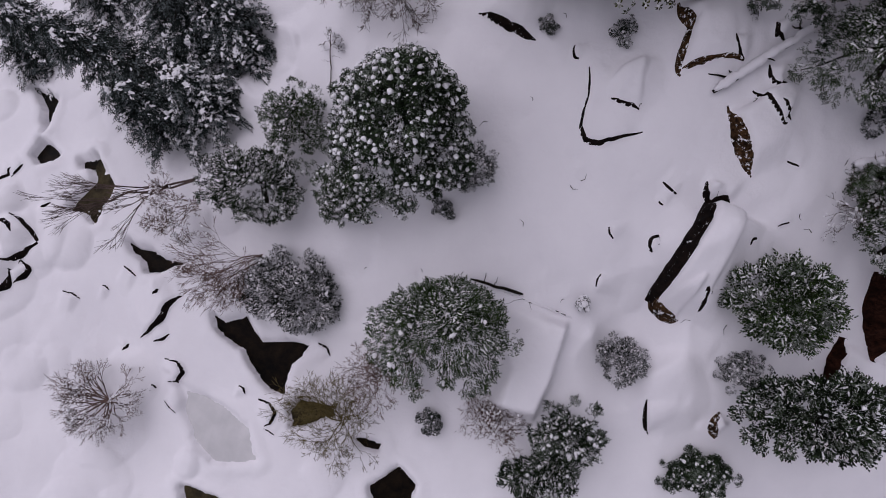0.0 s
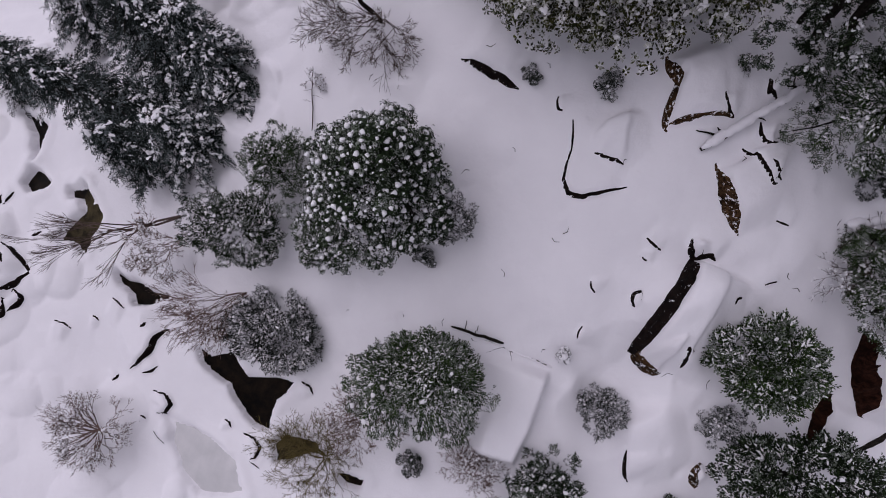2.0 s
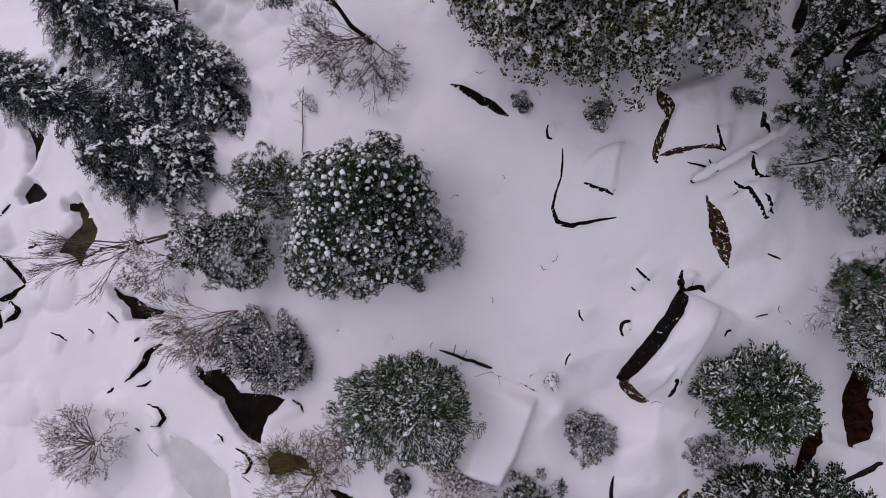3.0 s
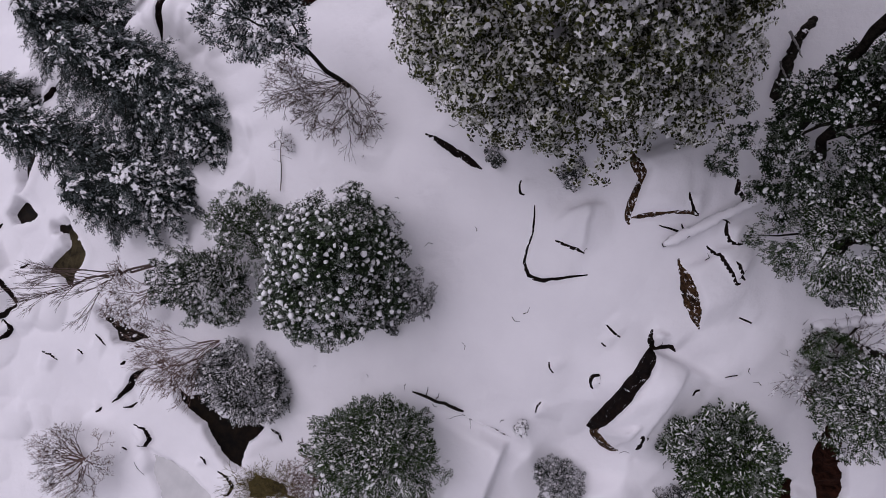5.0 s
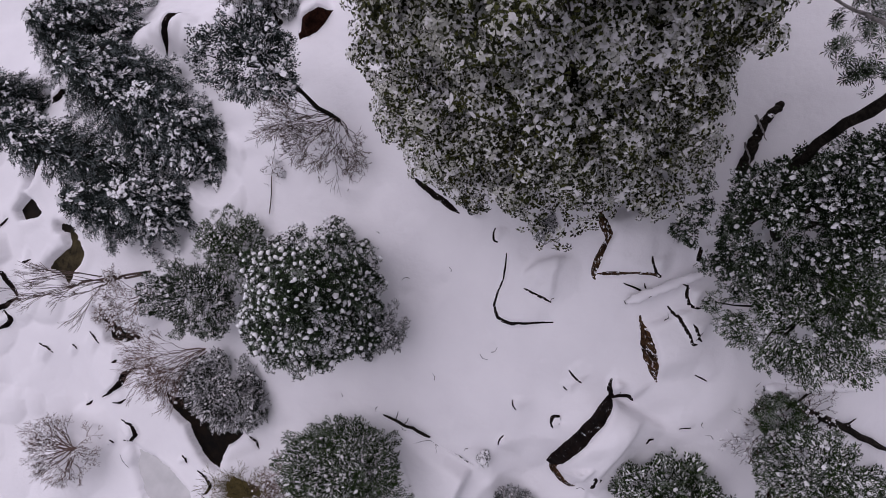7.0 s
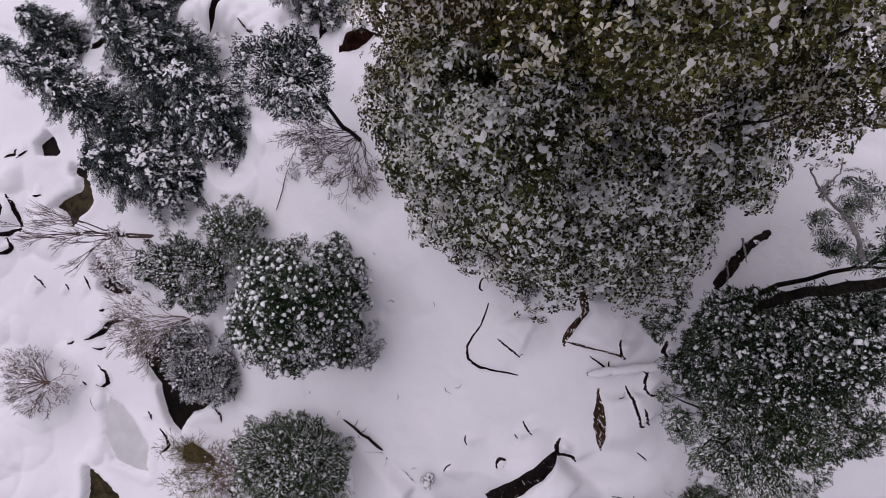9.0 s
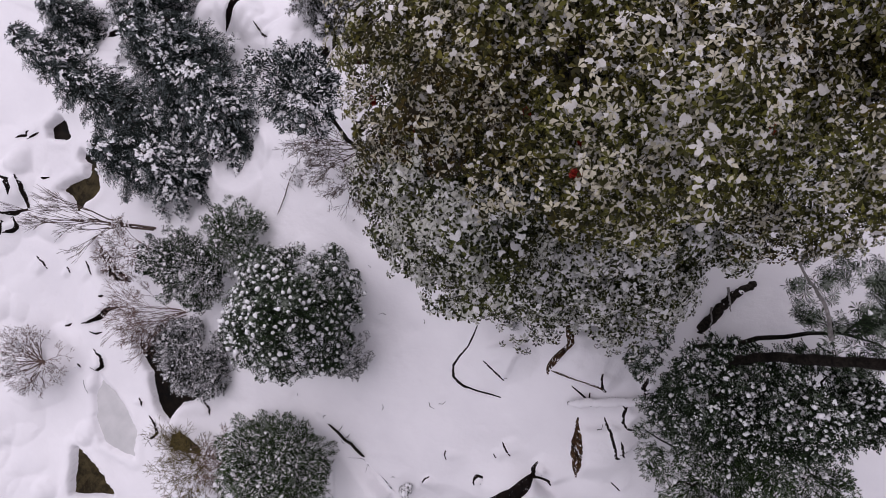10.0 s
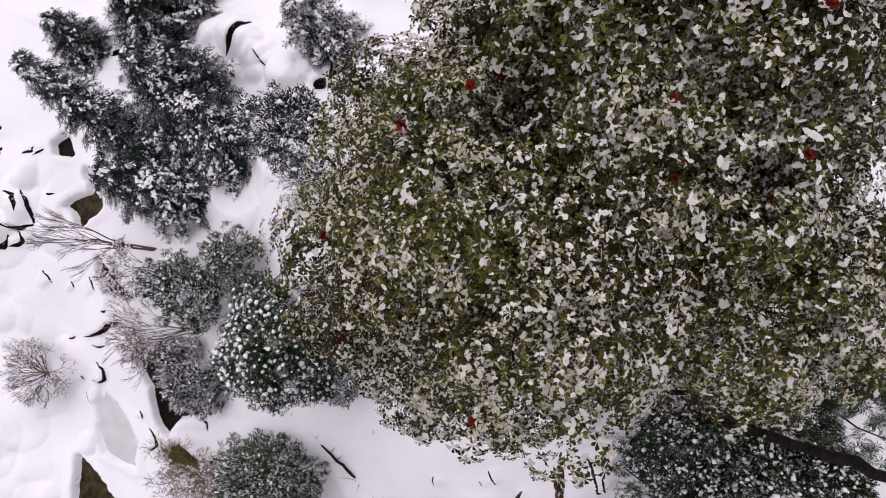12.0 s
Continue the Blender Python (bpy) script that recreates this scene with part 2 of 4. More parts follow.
ledge([(3.19, 8.13), (3.22, 7.87), (3.22, 7.60)], [0.08, 0.11, 0.03], 0.30, 1)
ledge([(1.83, 11.39), (2.05, 11.19), (2.23, 11.05), (2.44, 10.93)], [0.00, 0.04, 0.04, 0.00], 0.13, 1)
ledge([(1.71, 10.90), (1.90, 10.72), (2.15, 10.60)], [0.00, 0.03, 0.00], 0.10, 1)
ledge([(0.27, 10.26), (0.34, 9.94), (0.55, 9.70)], [0.00, 0.03, 0.00], 0.13, 1)
ledge([(1.87, 9.83), (1.68, 9.76), (1.64, 9.53), (1.76, 9.34)], [0.03, 0.07, 0.05, 0.00], 0.21, 1)
ledge([(0.22, 8.93), (0.06, 8.71), (0.00, 8.37)], [0.00, 0.04, 0.00], 0.17, 1)
ledge([(5.38, 9.95), (5.61, 10.06), (5.98, 10.11)], [0.00, 0.03, 0.00], 0.10, 1)
ledge([(4.92, 9.64), (4.60, 9.57), (4.53, 9.30)], [0.00, 0.03, 0.00], 0.10, 1)
ledge([(5.39, 11.73), (5.70, 11.65), (6.04, 11.50)], [0.00, 0.03, 0.00], 0.10, 1)
ledge([(1.79, 5.09), (1.76, 4.60), (1.83, 4.17), (2.01, 3.87)], [0.00, 0.07, 0.08, 0.00], 0.26, 1)
ledge([(4.42, 4.62), (4.22, 4.36), (4.22, 4.11), (4.40, 3.88)], [0.10, 0.18, 0.22, 0.17], 0.42, 1, ROCK_BROWN)
ledge([(-3.92, 16.66), (-3.25, 16.28), (-2.70, 15.99), (-2.26, 15.75), (-1.97, 15.51)], [0.00, 0.09, 0.13, 0.12, 0.00], 0.38, 1)
ledge([(-0.81, 15.33), (-0.89, 15.05), (-0.86, 14.82), (-0.62, 14.73)], [0.00, 0.03, 0.03, 0.00], 0.13, 1)
ledge([(-21.17, 11.09), (-21.41, 11.52), (-21.85, 11.94), (-22.49, 12.30)], [0.10, 0.09, 0.07, 0.00], 0.26, 1)
ledge([(-22.75, 10.38), (-22.22, 10.43), (-21.69, 10.70), (-21.13, 11.09)], [0.03, 0.09, 0.20, 0.14], 0.30, 1)
ledge([(-22.13, 9.51), (-21.74, 9.78), (-21.50, 10.11), (-21.86, 10.42)], [0.00, 0.09, 0.10, 0.03], 0.26, 1)
ledge([(-16.92, 7.33), (-16.35, 7.66), (-15.94, 8.10), (-15.75, 8.57), (-15.26, 8.89), (-15.02, 8.88)], [0.00, 0.06, 0.11, 0.14, 0.09, 0.00], 0.34, 1)
ledge([(-16.30, 7.25), (-15.85, 7.35), (-15.50, 7.57)], [0.00, 0.06, 0.00], 0.17, 1)
ledge([(-17.48, 6.98), (-17.32, 7.11), (-17.23, 7.24)], [0.03, 0.08, 0.00], 0.17, 1)
ledge([(-15.71, 5.79), (-15.22, 5.81), (-14.96, 6.12), (-15.19, 6.49), (-15.88, 6.68)], [0.00, 0.05, 0.07, 0.06, 0.00], 0.30, 1)
ledge([(-15.81, 5.18), (-15.51, 4.89), (-15.21, 4.62)], [0.00, 0.08, 0.00], 0.17, 1)
ledge([(-16.87, 9.62), (-17.26, 9.89), (-17.57, 10.14)], [0.00, 0.06, 0.00], 0.17, 1)
ledge([(-19.32, 8.92), (-19.68, 9.10), (-20.21, 9.29)], [0.00, 0.08, 0.00], 0.17, 1)
ledge([(-18.10, 9.20), (-18.31, 9.36), (-18.51, 9.46)], [0.00, 0.05, 0.00], 0.13, 1)
ledge([(-12.54, 5.28), (-12.58, 5.53), (-12.86, 5.69)], [0.00, 0.05, 0.00], 0.17, 1)
ledge([(-11.93, 4.16), (-11.51, 4.29), (-11.36, 4.67), (-11.56, 4.98), (-12.08, 5.19)], [0.00, 0.05, 0.09, 0.07, 0.00], 0.26, 1)
ledge([(-11.90, 4.14), (-11.63, 4.04), (-11.35, 3.84)], [0.00, 0.06, 0.00], 0.13, 1)
ledge([(-22.88, 13.86), (-22.65, 14.14), (-22.29, 14.44)], [0.00, 0.08, 0.00], 0.17, 1)
ledge([(-21.38, 12.54), (-21.16, 12.64), (-20.90, 12.77)], [0.00, 0.08, 0.00], 0.13, 1)
ledge([(-9.17, 6.56), (-9.33, 6.83), (-9.70, 7.09)], [0.00, 0.06, 0.00], 0.17, 1)
ledge([(-16.06, 5.53), (-16.11, 5.65), (-16.29, 5.73)], [0.00, 0.05, 0.00], 0.13, 1)
ledge([(-16.19, 8.98), (-16.01, 9.05), (-15.90, 9.13)], [0.05, 0.09, 0.00], 0.13, 1)
ledge([(-14.87, 21.28), (-14.79, 21.57), (-14.54, 22.09), (-14.31, 22.55), (-14.14, 22.95)], [0.00, 0.11, 0.20, 0.14, 0.00], 0.38, 1)
ledge([(-9.29, 21.37), (-9.37, 21.85), (-9.73, 22.37), (-10.04, 22.56)], [0.00, 0.17, 0.14, 0.00], 0.51, 1)
ledge([(-9.66, 20.85), (-9.51, 21.15), (-9.34, 21.47)], [0.00, 0.19, 0.00], 0.51, 1)
ledge([(-8.51, 21.43), (-8.01, 21.64), (-7.56, 21.82), (-7.19, 22.04)], [0.35, 0.38, 0.25, 0.00], 0.77, 1, EARTH)
ledge([(-26.71, 20.38), (-26.77, 19.99), (-26.84, 19.61)], [0.00, 0.30, 0.00], 0.26, 1)
ledge([(-24.95, 20.88), (-24.77, 20.53), (-24.51, 20.18)], [0.00, 0.25, 0.00], 0.26, 1)
ledge([(-21.20, 19.61), (-20.86, 19.95), (-20.51, 20.44)], [0.00, 0.29, 0.00], 0.30, 1)
ledge([(-21.79, 11.27), (-22.01, 11.58), (-22.51, 11.83), (-23.22, 11.84)], [0.00, 0.20, 0.17, 0.00], 0.17, 1)
ledge([(-22.79, 9.08), (-22.33, 9.52), (-22.12, 10.03)], [0.00, 0.25, 0.00], 0.17, 1)
ledge([(-25.06, 13.89), (-25.24, 14.35), (-25.78, 14.71)], [0.00, 0.13, 0.00], 0.13, 1)
ledge([(-23.43, 13.70), (-23.13, 14.04), (-22.84, 14.32)], [0.00, 0.12, 0.00], 0.13, 1)
ledge([(-24.77, 13.35), (-24.47, 13.28), (-24.31, 13.40)], [0.08, 0.14, 0.00], 0.13, 1)
ledge([(-13.28, 21.74), (-12.56, 21.34), (-11.91, 21.07)], [0.00, 0.06, 0.00], 0.21, 1)
ledge([(-9.64, 22.75), (-9.36, 22.49), (-9.12, 22.29)], [0.03, 0.05, 0.00], 0.13, 1)
ledge([(9.07, 8.86), (9.06, 8.38), (9.07, 7.88), (9.41, 7.38), (9.67, 6.85), (9.50, 6.28)], [0.14, 0.26, 0.32, 0.48, 0.43, 0.11], 1.02, 1, EARTH)
ledge([(8.39, 6.96), (8.25, 6.45), (8.14, 5.99), (8.01, 5.52), (7.87, 5.14)], [0.17, 0.26, 0.29, 0.20, 0.00], 0.59, 1, EARTH)
ledge([(1.46, 14.32), (1.22, 14.51), (0.87, 14.44), (0.49, 14.27), (0.19, 13.98), (0.06, 13.55)], [], 0.31, 0)
ledge([(-3.68, 4.91), (-2.88, 4.63), (-1.99, 4.41), (-1.45, 5.55), (-1.11, 6.64), (-0.77, 7.57)], [], 0.98, 0)
ledge([(3.00, 7.45), (3.35, 8.15), (3.78, 9.05), (4.18, 9.95), (4.38, 10.50)], [], 0.50, 0)
pool([(-13.79, 8.16), (-13.40, 7.93), (-12.53, 8.06), (-12.26, 7.61), (-11.93, 7.17), (-10.84, 7.16), (-10.12, 7.01), (-10.31, 6.73), (-10.76, 6.52), (-10.99, 5.98), (-11.11, 5.37), (-11.61, 5.51), (-12.01, 5.96), (-12.43, 6.55), (-12.60, 6.96), (-13.30, 7.40), (-13.71, 7.76)])
pool([(-10.83, 4.76), (-10.43, 5.08), (-9.94, 5.01), (-9.26, 4.87), (-9.15, 4.55), (-9.76, 4.44), (-10.39, 4.28), (-10.76, 4.24)], 0.4, WATER_BROWN)
pool([(-8.33, 3.78), (-8.02, 3.80), (-7.44, 3.59), (-7.53, 3.42), (-8.01, 3.48)])
pool([(-17.38, 11.02), (-16.94, 10.74), (-16.30, 10.63), (-15.97, 10.35), (-15.14, 10.17), (-15.53, 10.05), (-15.94, 9.89), (-16.61, 9.96), (-16.70, 10.30), (-17.29, 10.72)])
pool([(-18.95, 14.39), (-18.55, 13.85), (-18.21, 13.24), (-18.41, 12.88), (-19.02, 11.95), (-19.44, 12.31), (-20.19, 12.51), (-19.90, 12.86), (-19.47, 13.20), (-19.10, 13.53), (-19.19, 14.07)], 0.4, WATER_BROWN)
pool([(-15.22, 5.72), (-14.45, 5.33), (-13.25, 4.75), (-12.54, 4.11), (-12.20, 3.05), (-13.77, 2.97), (-14.44, 3.61), (-14.83, 4.65)], 0.16, ICE, "ice_sheet")
pool([(-21.69, 15.43), (-22.07, 14.83), (-21.76, 14.49), (-20.91, 14.74), (-21.35, 15.25)])
pool([(-19.85, 14.48), (-19.01, 14.45), (-18.97, 14.11), (-19.75, 14.13)])
pool([(-22.57, 17.95), (-21.42, 17.35), (-21.57, 16.60), (-21.66, 15.86), (-22.00, 17.10)])
pool([(-15.01, 2.04), (-13.94, 1.73), (-12.49, 0.98), (-14.36, 0.06)], 0.5, WATER_BROWN)
pool([(-7.79, 2.10), (-6.75, 2.74), (-6.24, 2.17), (-6.43, 1.38), (-7.57, 1.37)])



def along(line, x, y):
    """Distance to a line, the share of the way along it, and the side (left: +1) for places x, y."""
    best = np.full(x.shape, 1e9)
    part, side = np.zeros(x.shape), np.ones(x.shape)
    length = np.r_[0, np.cumsum(np.linalg.norm(np.diff(line, axis=0), axis=1))]
    legs = np.diff(line, axis=0)
    left = np.stack([-legs[:, 1], legs[:, 0]], -1) / np.linalg.norm(legs, axis=1, keepdims=True)
    for k in range(len(line) - 1):
        a, b = line[k], line[k + 1]
        e = b - a
        t = np.clip(((x - a[0]) * e[0] + (y - a[1]) * e[1]) / (e @ e), 0, 1)
        dx, dy = x - a[0] - t * e[0], y - a[1] - t * e[1]
        d = np.hypot(dx, dy)
        near = d < best - 1e-6
        best = np.where(near, d, best)
        part = np.where(near, (length[k] + t * (length[k + 1] - length[k])) / length[-1], part)
        before, after = left[k] + left[max(k - 1, 0)], left[k] + left[min(k + 1, len(left) - 1)]
        nx, ny = [np.where(t <= 0, before[q], np.where(t >= 1, after[q], left[k][q])) for q in (0, 1)]
        side = np.where(near, np.sign(dx * nx + dy * ny + 1e-9), side)
    return best, part, side


def inside(line, x, y):
    r = np.zeros(x.shape, bool)
    for (ax, ay), (bx, by) in zip(line, np.roll(line, -1, axis=0)):
        r ^= ((ay > y) != (by > y)) & (x < (bx - ax) * (y - ay) / (by - ay + 1e-12) + ax)
    return r


def wobble(x, y, scale, seed):
    """Cheap smooth noise from crossed waves."""
    g = np.random.default_rng(seed)
    z = np.zeros(np.shape(x))
    for k in range(9):
        a, f, ph = g.uniform(0, 2 * np.pi), scale * g.uniform(0.6, 1.8), g.uniform(0, 6.3)
        z = z + np.sin(f * (np.cos(a) * x + np.sin(a) * y) + ph + 1.3 * np.sin(0.6 * f * (np.sin(a) * x - np.cos(a) * y) + ph))
    return z / 9


def ledge_rise(item, x, y):
    line, step = item[:2]
    d, part, side = along(line, x, y)
    sd = d * side + 0.03 * wobble(x, y, 9.0, 5)
    reach = min(1.1 + 1.2 * step, 0.2 + 0.6 * np.linalg.norm(np.diff(line, axis=0), axis=1).sum())
    ends = smooth01(np.minimum(part, 1 - part) * (8.0 if step > 0.8 else 3.2))
    far = smooth01(1.6 - d / reach)
    return step * ends * far * smooth01((sd + 0.09) / 0.18) * np.exp(-(np.maximum(sd, 0) / reach) ** 2)


_rng = np.random.default_rng(11)
PILLOWS = [(_rng.uniform(-25, -9.5), _rng.uniform(-1, 23), _rng.uniform(0.55, 1.7), _rng.uniform(0.08, 0.40)) for _ in range(150)]
PILLOWS += [(1.5, 7.4, 1.7, -0.75), (0.7, 6.0, 1.4, -0.5), (-11.4, 16.6, 1.2, -0.5), (-3.6, 13.2, 1.3, -0.25), (-2.6, 7.0, 1.2, -0.2)]
PILLOWS += [(-11.16, 21.7, 1.25, 0.8), (-15.7, 22.4, 1.6, 0.6), (-12.36, 5.5, 0.8, 0.3), (-15.95, 5.8, 0.9, 0.4), (2.57, 5.3, 1.5, 0.5), (1.04, 14.0, 0.9, 0.25), (3.26, 9.2, 1.2, 0.25)]
PILLOWS += [(_rng.uniform(-8, 8), _rng.uniform(4, 17), _rng.uniform(0.14, 0.6), -_rng.uniform(0.02, 0.08)) for _ in range(150)]
PILLOWS += [(_rng.uniform(-9, 10), _rng.uniform(2, 22), _rng.uniform(0.4, 1.2), _rng.uniform(0.03, 0.16)) for _ in range(90)]


def clear_of_pools(item):
    px, py, r, _ = item
    return all(along(np.vstack([q, q[:1]]), np.array([px]), np.array([py]))[0][0] > r + 0.1 and not inside(q, np.array([px]), np.array([py]))[0] for q, _, _, _ in POOLS)


PILLOWS = [item for item in PILLOWS if clear_of_pools(item)]


def ground_z(x, y, pits=True):
    x, y = np.asarray(x, float), np.asarray(y, float)
    wx, wy = x + 0.22 * wobble(x, y, 2.4, 8), y + 0.22 * wobble(x, y, 2.4, 9)
    z = hill(x, y) + 0.16 * wobble(x, y, 0.9, 1) + 0.07 * wobble(x, y, 2.2, 2) + 0.012 * wobble(x, y, 9.0, 3)
    for px, py, r, h in PILLOWS:
        m = (np.abs(x - px) < r + 0.3) & (np.abs(y - py) < r + 0.3)
        if np.any(m):
            q = ((wx[m] - px) ** 2 + (wy[m] - py) ** 2) / r ** 2
            z[m] = z[m] + h * np.power(np.clip(1 - q, 0, 1), 0.45 if h > 0.6 else 0.75 if px < -9 else 1.4)
    for item in LEDGES:
        z = z + near_only(item[0], 4.0, x, y, lambda a, b: ledge_rise(item, a, b))
    if pits:
        for line, depth, _, _ in POOLS:
            z = z - near_only(line, 1.0, x, y, lambda a, b: pit(line, depth, a, b))
    return z


def near_only(line, pad, x, y, f):
    """f at the places within pad metres of the line's box, nought elsewhere."""
    lo, hi = line.min(0) - pad, line.max(0) + pad
    m = (x > lo[0]) & (x < hi[0]) & (y > lo[1]) & (y < hi[1])
    out = np.zeros(np.shape(x))
    if np.any(m):
        out[m] = f(x[m], y[m])
    return out


def pit(line, depth, x, y):
    ring = np.vstack([line, line[:1]])
    d, _, _ = along(ring, x, y)
    s = np.where(inside(line, x, y), d, -d) + 0.08 + 0.12 * wobble(x, y, 5.0, 6) + 0.06 * wobble(x, y, 14.0, 7)
    return depth * smooth01((s + 0.08) / 0.16) - 0.10 * np.exp(-((s + 0.25) / 0.25) ** 2)


def axis(lo, hi, fine, far):
    core = np.arange(lo, hi + fine / 2, fine)
    out, step, a, b = [], fine * 2, lo, hi
    while a > -far:
        a, b = a - step, b + step
        out.append((a, b))
        step *= 1.35
    return np.r_[[p[0] for p in out][::-1], core, [p[1] for p in out]]


gx, gy = axis(-24.0, 12.5, 0.09, 900), axis(-1.0, 24.5, 0.09, 900)
GX, GY = np.meshgrid(gx, gy)
GZ = ground_z(GX.ravel(), GY.ravel()).reshape(GX.shape)
ny, nx = GX.shape
ii, jj = np.meshgrid(np.arange(ny - 1), np.arange(nx - 1), indexing="ij")
quads = np.stack([ii * nx + jj, ii * nx + jj + 1, (ii + 1) * nx + jj + 1, (ii + 1) * nx + jj], -1).reshape(-1, 4)
ground = mesh_ob("ground", np.stack([GX, GY, GZ], -1).reshape(-1, 3), quads, SNOW, smooth=True)
tagged(ground, "deep untouched snow over a steep boulder slope", "snow", kind="structure")


def gz(x, y):
    return float(ground_z(np.array([x]), np.array([y]))[0])


# ---- water in the openings of the snow ----
for line, depth, mat, name in POOLS:
    c = line.mean(0)
    grown = c + (line - c) * 1.12
    fine = np.concatenate([grown[k] + (np.roll(grown, -1, 0)[k] - grown[k]) * s for k in range(len(grown)) for s in (0, 0.5)]).reshape(-1, 2)
    level = ground_z(line[:, 0], line[:, 1], pits=False)
    plane = np.linalg.lstsq(np.c_[line, np.ones(len(line))], level, rcond=None)[0]
    zs = np.c_[np.vstack([fine, c]), np.ones(len(fine) + 1)] @ plane - depth * 0.72
    n = len(fine)
    me = mesh_ob(name, np.c_[np.vstack([fine, c]), zs], np.array([[k, (k + 1) % n, n] for k in range(n)]), mat or WATER, origin=(c[0], c[1], zs[-1]))
    tagged(me, "grey frozen slush in a channel of the stream" if name == "ice_sheet" else "dark stream water showing through a hole in the snow", "water", kind="structure")


# ---- broken rock faces under the snow ----
def rock_face(item, seed):
    """The bare side of a boulder: a rough, jutting face along its edge that narrows to nothing at its ends."""
    line, step, _, mat, widths = item
    rng = np.random.default_rng(seed)
    cut = np.r_[0, np.cumsum(np.linalg.norm(np.diff(line, axis=0), axis=1))]
    n = max(14, int(cut[-1] / 0.03))
    s = np.linspace(0, cut[-1], n)
    p = np.stack([np.interp(s, cut, line[:, k]) for k in (0, 1)], -1)
    w = np.interp(s, cut, widths)
    soft = max(1, n // 40)
    for _ in range(2 + soft):
        p[1:-1] = 0.25 * p[:-2] + 0.5 * p[1:-1] + 0.25 * p[2:]
        w[1:-1] = 0.25 * w[:-2] + 0.5 * w[1:-1] + 0.25 * w[2:]
    d = np.gradient(p, axis=0)
    d /= np.linalg.norm(d, axis=1, keepdims=True)
    out = np.stack([d[:, 1], -d[:, 0]], -1)

    def drift(width, amount):
        kernel = np.hanning(width + 2)[1:-1]
        return np.convolve(rng.normal(0, 1, n + width - 1), kernel / np.sqrt((kernel ** 2).sum()), "valid") * amount

    w = w * np.clip(1 + (drift(41, 0.16) + drift(13, 0.07)) * (0.4 if step > 1.0 else 1.0), 0.45, 1.5)
    reach = w + 0.06
    low = ground_z(p[:, 0] + reach * out[:, 0], p[:, 1] + reach * out[:, 1])
    lip = ground_z(p[:, 0] - 0.05 * out[:, 0], p[:, 1] - 0.05 * out[:, 1])
    high = np.maximum(lip - 0.03, low + 0.02)
    rings = []
    for off, q, f in ((-0.30, 0, -0.2), (-0.26, 0, 0.55), (-0.07, 0, 0.86), (-0.02, 0.20, 0.86), (-0.02, 0.42, 0.62), (-0.02, 0.72, 0.34), (-0.03, 1.0, 0.06), (-0.05, 0.95, -0.5)):
        o = off + (w + 0.03) * q + (drift(9, 0.10) + drift(5, 0.05)) * w * (q > 0) * (q < 1)
        xy = p + out * o[:, None]
        z = low + (high - low) * f + drift(7, 0.14) * np.minimum(w, 0.25) * (q > 0) - (0.25 if f < 0 else 0)
        here = ground_z(xy[:, 0], xy[:, 1])
        if q == 0:
            z = np.minimum(z, here - 0.05)
        elif 0 < f:
            z = np.where(w > 0.012, np.maximum(z, here + 0.012), here - 0.04)
        rings.append(np.c_[xy, z])
    v = np.stack(rings, 1)
    k = v.shape[1]
    a, c = np.meshgrid(np.arange(n - 1), np.arange(k - 1), indexing="ij")
    f = np.stack([a * k + c, (a + 1) * k + c, (a + 1) * k + c + 1, a * k + c + 1], -1).reshape(-1, 4)
    e = (n - 1) * k
    caps = np.array([[0, 1, 2, 3], [0, 3, 4, 7], [4, 5, 6, 7], [e, e + 3, e + 2, e + 1], [e, e + 7, e + 4, e + 3], [e + 4, e + 7, e + 6, e + 5]])
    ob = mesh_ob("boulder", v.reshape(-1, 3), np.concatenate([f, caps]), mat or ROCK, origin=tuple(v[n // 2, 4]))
    what = "brown mossy boulder face bare of snow" if mat is ROCK_BROWN else "red-brown earth bank bare of snow" if mat is EARTH else "dark boulder edge showing under the snow"
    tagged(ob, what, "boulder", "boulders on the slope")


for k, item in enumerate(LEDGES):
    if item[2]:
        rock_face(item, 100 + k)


# ---- foliage ----
def leaf_rosette(count, long, wide, droop, rng, mid=True):
    """Leaves that radiate from one point, each folded a little along its rib. Size about 1."""
    vs, fs = [], []
    for k in range(count):
        a = 2 * np.pi * (k + rng.uniform(-0.25, 0.25)) / count
        l, w, up = long * rng.uniform(0.75, 1.1), wide * rng.uniform(0.8, 1.15), rng.uniform(-0.15, 0.45)
        c, s = np.cos(a), np.sin(a)
        spine = [(0.05 * l, 0.0), (0.64 * l, up * 0.6 * l), (l, up * l - droop * l)]
        b, m, t = [np.array([r * c, r * s, z]) for r, z in spine]
        side = np.array([-s, c, 0.0]) * w * 0.5
        n0 = len(vs)
        vs += [b, m + side + (0, 0, 0.06 * l), t, m - side + (0, 0, 0.06 * l)]
        fs += [[n0, n0 + 3, n0 + 2, n0 + 1]]
    return np.array(vs), np.array(fs)


